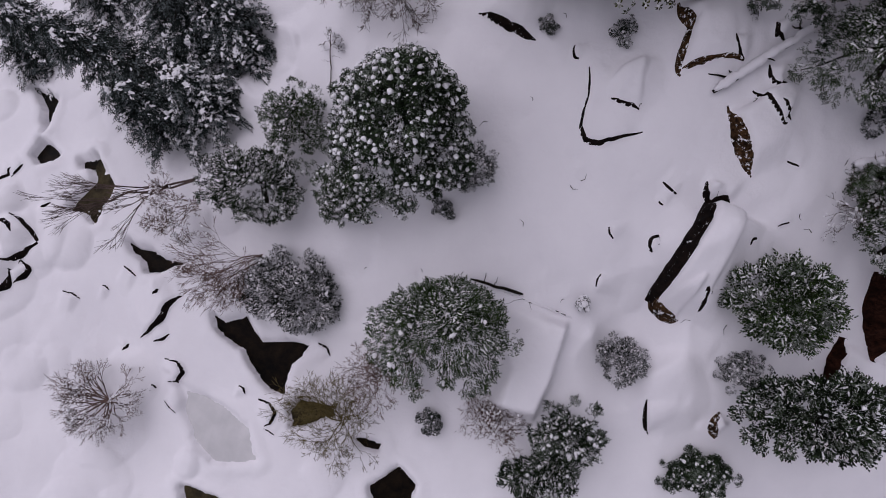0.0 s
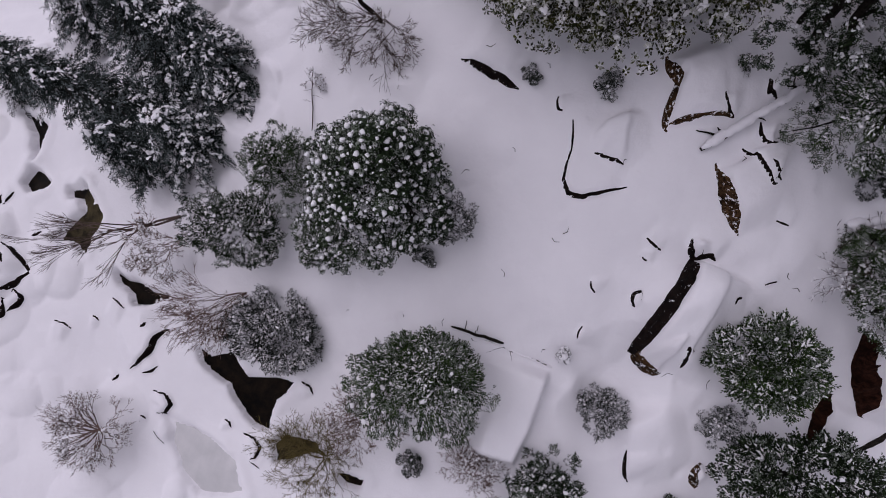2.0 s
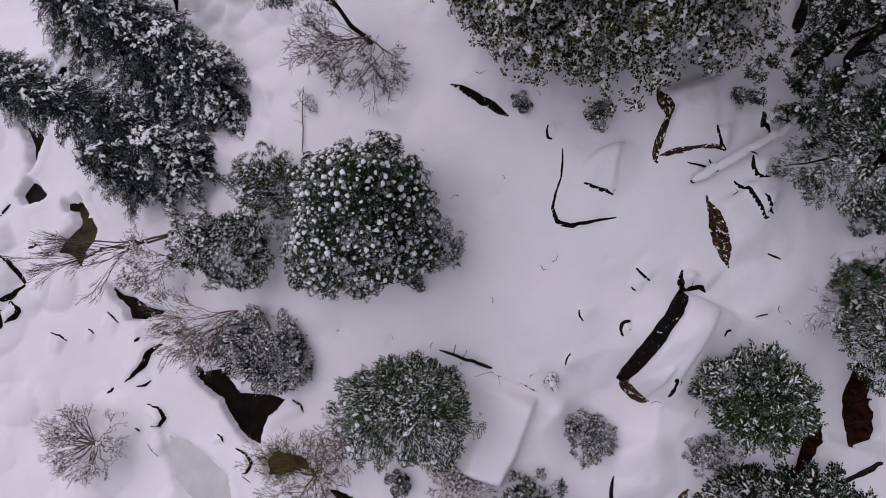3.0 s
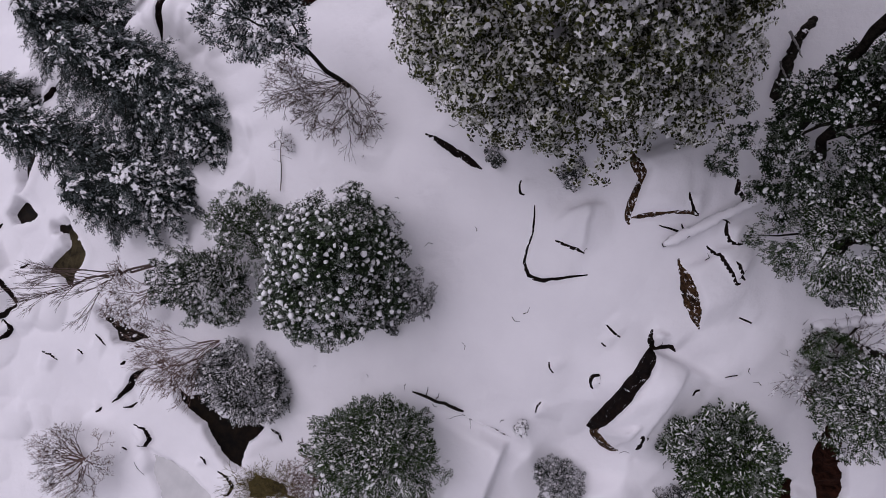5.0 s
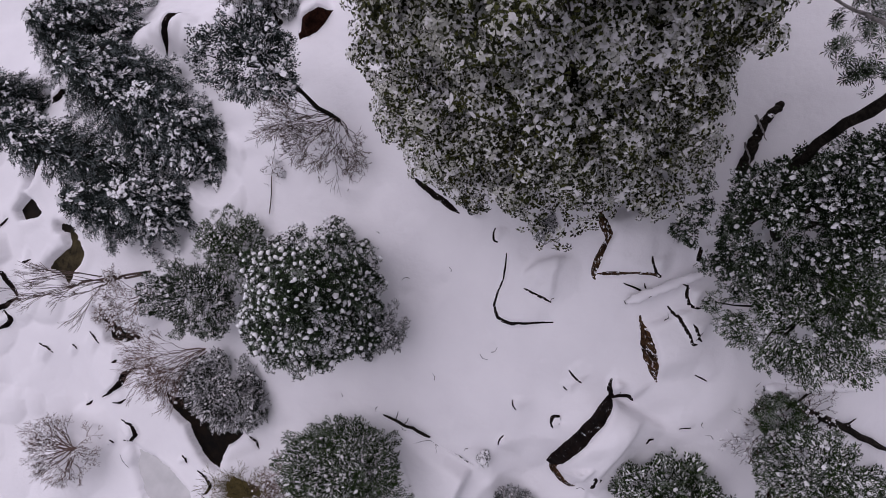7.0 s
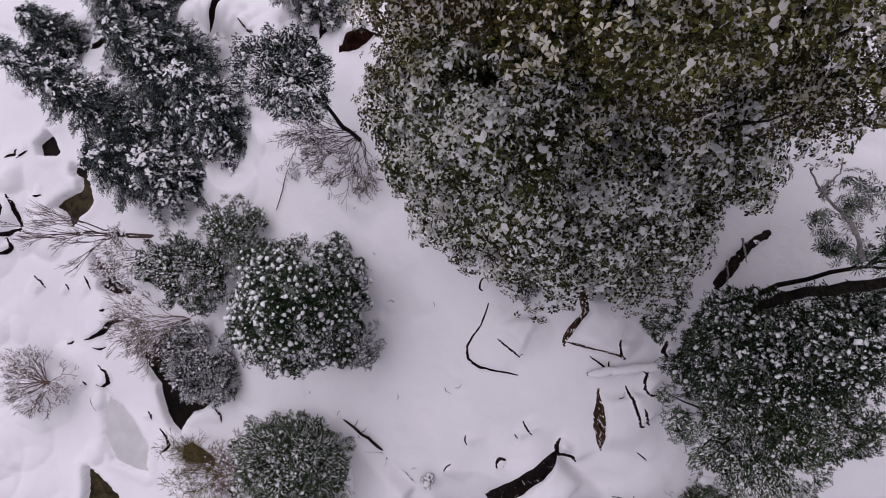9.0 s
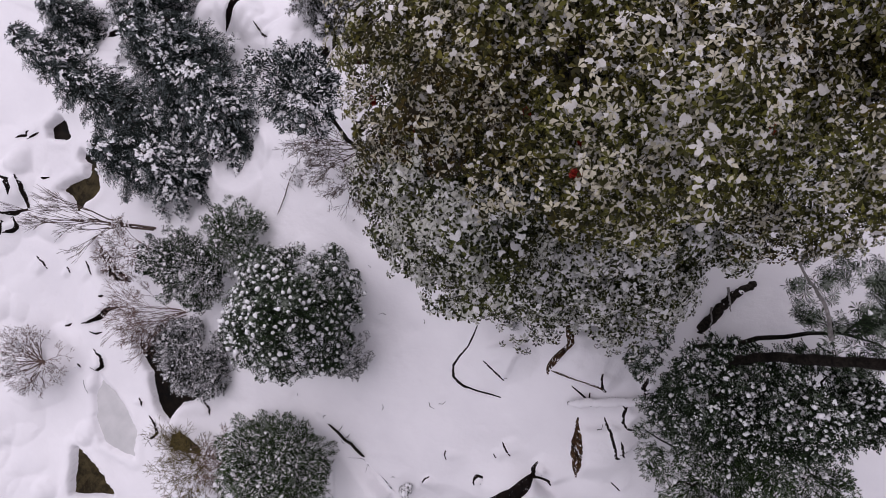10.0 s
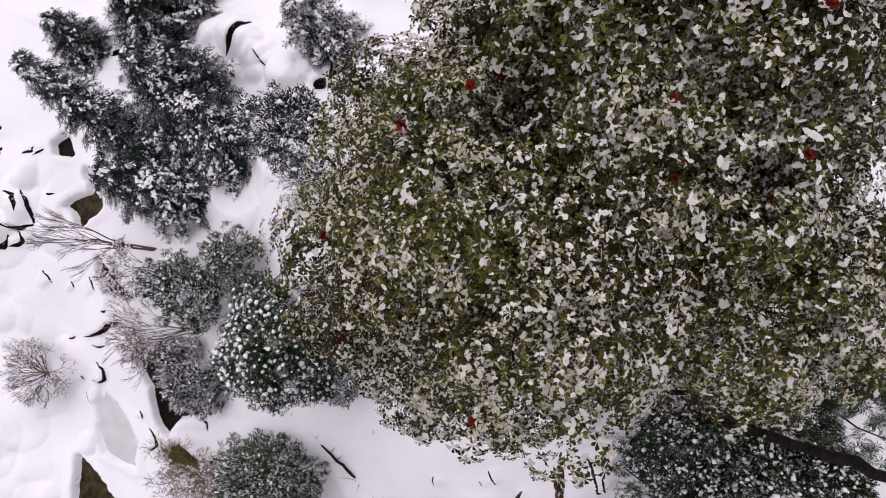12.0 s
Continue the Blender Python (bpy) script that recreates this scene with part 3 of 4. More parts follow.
def snow_clump(rng):
    """Snow lying on a whorl of leaves: a few rounded, drooping pads, most of them to one side. Size about 1."""
    vs, fs = [], []
    lean = rng.uniform(0, 2 * np.pi)
    for _ in range(rng.integers(2, 5)):
        a = lean + rng.normal(0, 1.1)
        l, w, o = rng.uniform(0.30, 0.55), rng.uniform(0.17, 0.32), rng.uniform(0.05, 0.55)
        c, s = np.cos(a), np.sin(a)
        n0 = len(vs)
        for k in range(6):
            t = k * np.pi / 3 + rng.normal(0, 0.15)
            u, v = o + l * np.cos(t), w * np.sin(t)
            vs.append((u * c - v * s, u * s + v * c, (0.16 if k % 3 == 0 else 0.05) - 0.28 * max(u, 0) ** 2 + rng.normal(0, 0.02)))
        fs += [[n0, n0 + 1, n0 + 2, n0 + 3], [n0, n0 + 3, n0 + 4, n0 + 5]]
    return np.array(vs, float), np.array(fs)


def blob(rng, flat=0.6, rough=0.18):
    """A small lump of snow: an eight-sided pebble, 24 faces."""
    rings = [(0.0, -0.5)]
    v = []
    for z, r in ((-0.45, 0.65), (0.1, 1.0), (0.6, 0.72)):
        for k in range(6):
            a = k * np.pi / 3 + z
            q = r * (1 + rng.normal(0, rough))
            v.append((q * np.cos(a), q * np.sin(a), flat * (z + rng.normal(0, 0.06))))
    v += [(0, 0, -0.6 * flat), (0, 0, 0.92 * flat)]
    f = []
    for k in range(6):
        m = (k + 1) % 6
        f += [[k, m, 6 + m, 6 + k], [6 + k, 6 + m, 12 + m, 12 + k]]
    for k in range(0, 6, 2):
        m, q = (k + 1) % 6, (k + 2) % 6
        f += [[18, q, m, k], [19, 12 + k, 12 + m, 12 + q]]
    return np.array(v), np.array(f)


def scatter(templates, at, normal, size, rng, stretch=None):
    """Copies of the templates, one per place, turned to the normals and spun at random, as one (verts, faces)."""
    n = len(at)
    which = rng.integers(0, len(templates), n)
    spin = rng.uniform(0, 2 * np.pi, n)
    nz = normal / (np.linalg.norm(normal, axis=1, keepdims=True) + 1e-9)
    ref = np.where(np.abs(nz[:, 2:3]) > 0.95, [[1.0, 0, 0]], [[0, 0, 1.0]])
    a = np.cross(ref, nz)
    a /= np.linalg.norm(a, axis=1, keepdims=True)
    b = np.cross(nz, a)
    c, s = np.cos(spin)[:, None], np.sin(spin)[:, None]
    ex, ey = c * a + s * b, c * b - s * a
    pieces = []
    for k, (tv, tf) in enumerate(templates):
        m = np.nonzero(which == k)[0]
        if not len(m):
            continue
        q = tv[None] * size[m, None, None]
        v = at[m, None] + q[..., 0:1] * ex[m, None] + q[..., 1:2] * ey[m, None] + q[..., 2:3] * nz[m, None]
        f = tf[None] + (np.arange(len(m)) * len(tv))[:, None, None]
        pieces.append((v.reshape(-1, 3), f.reshape(-1, tf.shape[1])))
    return joined(pieces)


def sprig(leaves, long, wide, spread, rng, oval=False):
    """A shoot one metre long towards +x, with leaves set along both sides and one at its tip."""
    vs, fs = [], []
    for k in range(leaves):
        s = 0.08 + 0.80 * k / max(leaves - 1, 1)
        sign = 1 if k % 2 else -1
        a = sign * spread * rng.uniform(0.7, 1.25) if k < leaves - 1 else rng.normal(0, 0.15)
        l = long * rng.uniform(0.75, 1.15) * (1.05 - 0.35 * s)
        o = np.array([s, 0, -0.18 * s * s])
        c, w = np.array([np.cos(a), np.sin(a), rng.uniform(-0.25, 0.25)]), wide * rng.uniform(0.8, 1.2) * 0.5
        side = np.array([-np.sin(a), np.cos(a), 0]) * w
        n0 = len(vs)
        if oval:
            bend = rng.uniform(-0.10, 0.04)
            vs += [o, o + c * l * 0.32 - side + (0, 0, 0.03), o + c * l * 0.78 - side * 0.85 + (0, 0, bend * 0.5), o + c * l + (0, 0, bend),
                   o + c * l * 0.78 + side * 0.85 + (0, 0, bend * 0.5), o + c * l * 0.32 + side + (0, 0, 0.03)]
            fs += [[n0, n0 + 1, n0 + 2, n0 + 5], [n0 + 5, n0 + 2, n0 + 3, n0 + 4]]
            continue
        vs += [o, o + c * l * 0.5 - side + (0, 0, 0.03), o + c * l + (0, 0, -0.06), o + c * l * 0.5 + side + (0, 0, 0.03)]
        fs.append([n0, n0 + 1, n0 + 2, n0 + 3])
    return np.array(vs), np.array(fs)


def snow_feather(rng, wide=0.16):
    """A ragged ridge of snow lying along a shoot."""
    n = 3
    vs, fs = [], []
    for k in range(n):
        s = 0.12 + 0.80 * k / (n - 1)
        w = wide * rng.uniform(0.5, 1.3) * np.sin(np.pi * (0.12 + 0.76 * k / (n - 1)))
        z = -0.18 * s * s
        j = rng.normal(0, 0.04)
        vs += [(s, j - w, z - 0.01), (s, j - 0.3 * w, z + 0.10), (s, j + 0.4 * w, z + 0.09), (s, j + w, z - 0.01)]
    for k in range(n - 1):
        for q in range(3):
            a = 4 * k + q
            fs.append([a, a + 4, a + 5, a + 1])
    return np.array(vs), np.array(fs)


def lay(templates, at, along_, size, rng, tilt=0.5):
    """Copies of templates whose +x lies along the given directions and whose top looks up, as one (verts, faces)."""
    which = rng.integers(0, len(templates), len(at))
    ex = along_ / (np.linalg.norm(along_, axis=1, keepdims=True) + 1e-9)
    up = np.array([0, 0, 1.0]) + rng.normal(0, tilt * 0.5, (len(at), 3))
    ey = np.cross(up, ex)
    ey /= np.linalg.norm(ey, axis=1, keepdims=True) + 1e-9
    ez = np.cross(ex, ey)
    pieces = []
    for k, (tv, tf) in enumerate(templates):
        m = np.nonzero(which == k)[0]
        if len(m):
            q = tv[None] * size[m, None, None]
            v = at[m, None] + q[..., 0:1] * ex[m, None] + q[..., 1:2] * ey[m, None] + q[..., 2:3] * ez[m, None]
            f = tf[None] + (np.arange(len(m)) * len(tv))[:, None, None]
            pieces.append((v.reshape(-1, 3), f.reshape(-1, 4)))
    return joined(pieces)


def crown_places(center, radii, clumps, per, rng, spread=0.30, low=-0.55, lean=(0, 0), cone=0.0):
    """Places and directions of leaf tufts: clumps over an ellipsoid's shell, each a ragged cap of tufts.
    cone: how much the crown narrows to its top; lean: how far its top stands aside."""
    d = rng.normal(0, 1, (clumps * 4, 3))
    d /= np.linalg.norm(d, axis=1, keepdims=True)
    d = d[d[:, 2] > low][:clumps]
    depth = rng.uniform(0.15, 0.88, (len(d), 1)) ** 0.45
    extra = rng.normal(0, 0.42, (max(8, clumps // 5), 3)) + np.array([0, 0, 0.9])
    d = np.concatenate([d, extra / np.linalg.norm(extra, axis=1, keepdims=True)])
    depth = np.concatenate([depth, rng.uniform(0.55, 0.9, (len(extra), 1))])
    lobes = rng.normal(0, 1, (7, 3))
    lobes /= np.linalg.norm(lobes, axis=1, keepdims=True)
    swell = (0.84, 0.70)[radii[0] < 3] + (0.27, 0.46)[radii[0] < 3] * np.max(np.clip((d @ lobes.T - 0.45) / 0.55, 0, 1) * rng.uniform(0.5, 1.2, 7), axis=1)[:, None]
    off = d * np.array(radii) * depth * swell
    h = np.clip(off[:, 2] / radii[2], 0, 1)[:, None]
    off[:, :2] = off[:, :2] * np.power(1.0 - 0.96 * h, cone) + h * np.array(lean)
    cc = np.array(center) + off
    cr = spread * min(radii[0], radii[1]) * rng.uniform(0.6, 1.25, len(d))
    e = rng.normal(0, 1, (len(d), per, 3))
    e /= np.linalg.norm(e, axis=2, keepdims=True)
    e += 0.7 * d[:, None] + np.array([0, 0, 0.25])
    e /= np.linalg.norm(e, axis=2, keepdims=True)
    p = cc[:, None] + e * cr[:, None, None] * rng.uniform(0.55, 1.08, (len(d), per, 1)) * np.array([1, 1, 0.8])
    nrm = e + np.array([0, 0, 0.7])
    return cc, p.reshape(-1, 3), nrm.reshape(-1, 3)


def trunk_part(tree, base, top, r0, r1, rng, bend=0.15, mat=None, name="trunk"):
    n = 9
    p = bowed(base, top, n, 0, rng, bend * 0.3)
    p[1:-1, :2] += np.sin(np.linspace(0, np.pi, n))[1:-1, None] * rng.normal(0, bend, 2)
    v, f = tube(p, np.linspace(r0, r1, n), 8, 0.06, rng)
    mesh_ob(name, v, f, mat or BARK, tree, smooth=True)
    return p


def broadleaf(name, center, radii, seed, label, leaf=None, tuft=0.12, clumps=90, per=70, snow=0.12, ball=0.06, flat=0.5, base=None, trunk=0.14,
              long=1.0, wide=0.34, leaves=6, spread=0.30, category="tree", group="snowy trees", limbs=7, flowers=0, low=-0.45, shreds=False, shoots=0.0, feather=0.5, oval=False, back=1.0, pad=0.16, beads=0.0, lean=(0, 0), cone=0.0):
    """A broad-leaved tree or bush: trunk, limbs, a crown of leaf rosettes in ragged clumps, and snow lying on them."""
    rng = np.random.default_rng(seed)
    center = np.array(center, float)
    bx, by = base if base else (center[0], center[1])
    foot = np.array([bx, by, gz(bx, by) - 0.15])
    tree = thing(name, tuple(foot), label, category, group)
    cc, p, nrm = crown_places(center, radii, clumps, per, rng, spread, low, lean, cone)
    keep = p[:, 2] > ground_z(p[:, 0], p[:, 1]) + 0.10
    keep &= (p[:, 1] < center[1] + 0.25 * radii[1]) | (rng.random(len(p)) < back)
    p, nrm = p[keep], nrm[keep]
    spine = trunk_part(tree, foot, center + np.array([0.4 * lean[0], 0.4 * lean[1], 0.45 * radii[2]]), trunk, trunk * 0.3, rng, 0.12 * radii[0])
    for k in rng.choice(len(cc), min(limbs, len(cc)), replace=False):
        s = spine[rng.integers(3, 8)]
        q = bowed(s, cc[k], 6, 0.15, rng, 0.05)
        v, f = tube(q, np.linspace(min(trunk * 0.4, 0.06), min(trunk * 0.10, 0.015), 6), 5)
        mesh_ob("limb", v, f, BARK, tree, smooth=True)
    size = tuft * rng.uniform(0.7, 1.3, len(p))
    if shoots:
        out = (p - center) / np.array(radii)
        out = out / (np.linalg.norm(out, axis=1, keepdims=True) + 1e-9) + rng.normal(0, 0.65, p.shape) + nrm * 0.35
        out[:, 2] = np.maximum(out[:, 2], -0.2)
        length = shoots * rng.uniform(0.5, 1.1, len(p))
        v, f = lay([sprig(leaves, long * 0.42, wide * 0.5, 0.85, rng, oval) for _ in range(10)], p - out * 0.3 * length[:, None], out, length, rng)
    else:
        v, f = scatter([leaf_rosette(leaves, long, wide, 0.25, rng) for _ in range(7)], p, nrm, size, rng)
    mesh_ob("crown", v, f, leaf or LEAF, tree)["kind"] = "stuff"
    up = nrm[:, 2] / np.linalg.norm(nrm, axis=1)
    wide_patch = smooth01(0.5 + 1.1 * wobble(p[:, 0] + 0.7 * p[:, 2], p[:, 1] - 0.5 * p[:, 2], 1.0 if shreds else 2.6, seed))
    if shreds:
        on = rng.random(len(p)) < snow * smooth01((up - 0.05) / 0.6) * (0.45 + 0.9 * wide_patch)
        v, f = scatter([snow_clump(rng) for _ in range(20)], p[on] + np.array([0, 0, 0.10]) * size[on, None], nrm[on], size[on] * (0.62 + 0.90 * rng.random(on.sum()) ** 2.2), rng)
        mesh_ob("snow_load", v, f, SNOW_WARM_GREY if leaf is LEAF_OLIVE else SNOW_GREY, tree, "thin snow on the whorls of leaves", smooth=True)["kind"] = "stuff"
    else:
        on = rng.random(len(p)) < snow * smooth01((up - 0.25) / 0.6)
        if beads:
            on = np.zeros(len(p), bool)
            for k in rng.permutation(np.nonzero(up > 0.15)[0]):
                if not on.any() or np.min(np.sum((p[on] - p[k]) ** 2, axis=1)) > (beads * rng.uniform(0.7, 1.4)) ** 2:
                    on[k] = True
        load = []
        if on.any():
            lumps = [blob(rng, flat, 0.30) for _ in range(14)]
            load.append(scatter(lumps, p[on] + np.array([0, 0, 0.45 if beads else 0.22]) * size[on, None], nrm[on] * 0.5 + np.array([0, 0, 1.0]), ball * rng.uniform(0.4, 1.25, on.sum()), rng))
        if shoots:
            rel = (p - center) / np.array(radii)
            rim = np.hypot(rel[:, 0], rel[:, 1])
            fl = rng.random(len(p)) < feather * smooth01((up - 0.1) / 0.7) * (0.25 + 1.2 * wide_patch) * (0.65 + 0.7 * smooth01((rim - 0.45) / 0.5))
            load.append(lay([snow_feather(rng, pad) for _ in range(8)], p[fl] - out[fl] * 0.3 * length[fl, None] + np.array([0, 0, 0.02]), out[fl], length[fl] * rng.uniform(0.40, 0.95, fl.sum()), rng))
        if load:
            mesh_ob("snow_load", *joined(load), SNOW_LEAF, tree, "clumps of fresh snow resting on the leaves", smooth=True)["kind"] = "stuff"
    if flowers:
        petal = [leaf_rosette(9, 0.9, 0.8, -0.5, rng) for _ in range(3)]
        upward = np.nonzero(up > 0.55)[0]
        for k in rng.choice(upward, flowers, replace=False):
            top = nrm[k] / np.linalg.norm(nrm[k])
            q = p[k] + top * 0.05
            ways = top + rng.normal(0, 0.55, (8, 3))
            v, f = scatter(petal, q + 0.016 * ways, ways, np.full(8, 0.028), rng)
            mesh_ob("flower", v, f, FLOWER, tree, "compact deep red blossom among snowy leaves")
    return tree


def conifer(name, foot_xy, height, reach, seed, label, tip=(0, 0), needle=None, whorls=15, per=8, snow=0.42, start=0.12, tuft=0.30, trunk=0):
    """A fir: a straight trunk and whorls of drooping boughs set with needled shoots and long pads of snow."""
    rng = np.random.default_rng(seed)
    foot = np.array([*foot_xy, gz(*foot_xy) - 0.15])
    top = foot + np.array([tip[0], tip[1], height])
    tree = thing(name, tuple(foot), label, "tree", "snowy trees")
    trunk_part(tree, foot, top, trunk or 0.10 + 0.006 * height, 0.02, rng, 0.05)
    at, way, length, boughs, load, ridge = [], [], [], [], [], []
    for k in range(whorls):
        h = start + (1 - start) * (k / whorls) ** 0.9
        o = foot + (top - foot) * h
        r = reach * (1 - h) ** 0.75 * rng.uniform(0.85, 1.1) + 0.12
        a0 = rng.uniform(0, 6.3)
        for q in range(per):
            a = a0 + 2 * np.pi * q / per + rng.normal(0, 0.2)
            l = r * rng.uniform(0.7, 1.15)
            d = np.array([np.cos(a), np.sin(a), 0.0])
            side = np.array([-d[1], d[0], 0])
            n = max(4, int(l / 0.15))
            s = np.linspace(0.12, 1, n)
            line = o + d * (s * l)[:, None] + np.array([0, 0, 1.0]) * (0.18 * s - 0.50 * s ** 2)[:, None] * l
            boughs.append(tube(line, np.linspace(0.03, 0.006, n), 4))
            heavy = rng.random() < snow
            if heavy:
                ridge.append(np.repeat(line[n // 2:], 3, axis=0) + rng.normal(0, 0.05, (3 * (n - n // 2), 3)) + np.array([0, 0, 0.05]))
            for sign, turn in ((1, 0.95), (-1, 0.95), (1, 0.35), (-1, 0.35)):
                m = line + rng.normal(0, 0.03, (n, 3))
                at.append(m)
                way.append(d * np.cos(turn) + side * np.sin(turn) * sign + np.array([0, 0, -0.28]) + rng.normal(0, 0.15, (n, 3)))
                length.append(tuft * rng.uniform(0.7, 1.3, n) * (1.2 - 0.45 * s))
                load.append(np.full(n, heavy))
    at, way, length, load = np.concatenate(at), np.concatenate(way), np.concatenate(length), np.concatenate(load)
    keep = at[:, 2] > ground_z(at[:, 0], at[:, 1]) + 0.06
    at, way, length, load = at[keep], way[keep], length[keep], load[keep]
    v, f = joined(boughs)
    mesh_ob("bough", v, f, BARK, tree)["kind"] = "stuff"
    v, f = lay([sprig(6, 0.42, 0.15, 0.8, rng) for _ in range(8)], at, way, length, rng)
    mesh_ob("crown", v, f, needle or NEEDLE, tree)["kind"] = "stuff"
    b = rng.random(len(at)) < np.where(load, 0.5, 0.10)
    pads = lay([snow_feather(rng, 0.24) for _ in range(8)], at[b] + np.array([0, 0, 0.03]), way[b], length[b] * rng.uniform(0.3, 0.7, b.sum()), rng, 0.2)
    if ridge:
        r = np.concatenate(ridge)
        r = r[r[:, 2] > ground_z(r[:, 0], r[:, 1]) + 0.06]
        lumps = scatter([snow_clump(rng) for _ in range(12)], r, np.tile([0, 0, 1.0], (len(r), 1)) + rng.normal(0, 0.25, r.shape), rng.uniform(0.07, 0.20, len(r)), rng)
        pads = joined([pads, lumps])
    mesh_ob("snow_load", *pads, SNOW_LEAF, tree, "pads of snow lying along the boughs", smooth=True)["kind"] = "stuff"
    return tree


def bare_bush(name, foot_xy, lean, height, spread, seed, label, mat, stems=5, depth=4, thick=0.03, snow=0.3, lift=0.0, category="shrub", rise=0.5, radial=False):
    """Leafless stems that fork again and again, with a little snow along the twigs."""
    rng = np.random.default_rng(seed)
    foot = np.array([*foot_xy, gz(*foot_xy) - 0.08 + lift])
    bush = thing(name, tuple(foot), label, category, "leafless bushes")
    tubes, tips = [], []
    lean = np.array(lean, float)

    def grow(a, d, l, r, k):
        r = max(r, 0.0055)
        b = a + d * l
        mid = (a + b) / 2 + rng.normal(0, 0.06 * l, 3)
        seg = tube(np.array([a, mid, b]), [r, r * 0.85, r * 0.68], 4) if k < 2 else tube(np.array([a, b]), [r, r * 0.68], 3)
        tubes.append((k, seg))
        tips.append(mid)
        tips.append(b)
        if k < depth:
            for _ in range(rng.integers(2, 4)):
                e = d + rng.normal(0, 0.42, 3) * spread + np.array([0, 0, 0.08])
                e /= np.linalg.norm(e)
                grow(a + (b - a) * rng.uniform(0.55, 1.0), e, l * rng.uniform(0.55, 0.85), r * 0.62, k + 1)

    for _ in range(stems):
        d = lean + rng.normal(0, 0.5, 3) * spread + np.array([0, 0, rise])
        if radial:
            a = 2 * np.pi * rng.random()
            d = np.array([np.cos(a), np.sin(a), rise * rng.uniform(0.3, 1.6)])
        d /= np.linalg.norm(d)
        grow(foot + rng.normal(0, 0.04, 3), d, height * 0.36 * rng.uniform(0.8, 1.15), thick, 0)

    def tris(items):
        return joined([(v, np.concatenate([f[:, [0, 1, 2]], f[:, [0, 2, 3]]])) for v, f in items])

    mains = [s for k, s in tubes if k == 0]
    for v, f in mains:
        mesh_ob("stem", v, f, mat, bush, smooth=True)
    v, f = tris([s for k, s in tubes if k > 0])
    mesh_ob("twig_spray", v, f, mat, bush)["kind"] = "stuff"
    t = np.array(tips)[rng.random(len(tips)) < snow]
    if len(t):
        v, f = scatter([blob(rng, 0.45) for _ in range(5)], t + np.array([0, 0, 0.012]), np.tile([0, 0, 1.0], (len(t), 1)), rng.uniform(0.015, 0.05, len(t)), rng)
        mesh_ob("snow_load", v, f, SNOW_LEAF, bush, "small beads of snow caught on the twigs")["kind"] = "stuff"
    return bush


def fallen_log(name, a, b, r, seed, label, mat=None, snow=True, lift=0.0, stubs=4):
    """A fallen trunk lying on the snow, with broken branch stubs and a ridge of snow on top."""
    rng = np.random.default_rng(seed)
    za, zb = gz(*a) + r * (0.1 if snow else 0.5) + lift, gz(*b) + r * (0.3 if snow else 0.5) + lift
    p = bowed((*a, za), (*b, zb), 12, 0.0, rng, 0.015)
    log = thing(name, tuple(p[0]), label, "log")
    v, f = tube(p, np.linspace(r, r * 0.7, 12) * (0.75 if snow else 1.0) * np.r_[0.55, 0.9, np.ones(8), 0.9, 0.5], 9, 0.05, rng)
    mesh_ob("trunk", v, f, mat or BARK, log, smooth=True)
    d = (p[-1] - p[0]) / np.linalg.norm(p[-1] - p[0])
    side = np.cross(d, [0, 0, 1.0])
    for k in range(stubs):
        o = p[rng.integers(2, 10)]
        e = side * rng.choice([-1, 1]) * rng.uniform(0.5, 1) + d * rng.normal(0, 0.5) + np.array([0, 0, rng.uniform(-0.1, 0.4)])
        q = o + e * rng.uniform(0.3, 0.8)
        v, f = tube(bowed(o, q, 5, 0.03, rng, 0.02), np.linspace(r * 0.3, r * 0.1, 5), 5)
        mesh_ob("branch_stub", v, f, mat or BARK, log)
    if snow:
        q = bowed(p[0], p[-1], 40, 0, rng, 0.012) + np.array([0, 0, r * 0.55])
        v, f = tube(q, np.linspace(r * 1.05, r * 0.75, 40) * rng.uniform(0.85, 1.1, 40) * np.clip(np.minimum(np.arange(40), 39 - np.arange(40)) / 4 + 0.3, 0, 1), 9, 0.10, rng)
        mesh_ob("snow_ridge", v, f, SNOW, log, "ridge of snow along the fallen trunk", smooth=True)
    return log


# ---- the trees ----
def round_tree(*a, **k):
    return broadleaf("evergreen_tree", *a, **k)


broadleaf("rhododendron_tree", (-6.15, 12.40, 2.90), (2.55, 2.35, 4.85), 1, "rounded evergreen tree dotted with balls of snow", LEAF_DARK, 0.11, 300, 26, 0.27, 0.066, 0.9, trunk=0.18, spread=0.17, base=(-5.2, 11.6), cone=0.45, beads=0.215, lean=(0.25, 0.0))
broadleaf("evergreen_bush", (-3.90, 11.75, 1.60), (0.80, 0.80, 1.10), 2, "pale frosted bush beside the rounded tree", LEAF_GREY, 0.07, 72, 20, 0.05, 0.04, trunk=0.05, category="bush", limbs=4, spread=0.18, shoots=0.14, leaves=6, wide=0.42, feather=0.86)
round_tree((-10.05, 13.75, 0.75), (1.30, 1.35, 1.70), 3, "dense dark evergreen dusted with snow", LEAF, 0.1, 156, 25, 0.05, 0.045, trunk=0.10, spread=0.16, shoots=0.16, leaves=6, wide=0.42, feather=0.51)
round_tree((-11.46, 11.90, 0.05), (1.90, 1.45, 1.60), 4, "dark evergreen with lumps of snow on its leaves", LEAF_DARK, 0.1, 180, 23, 0.06, 0.06, trunk=0.11, spread=0.16, shoots=0.20, leaves=6, wide=0.42, feather=0.86)
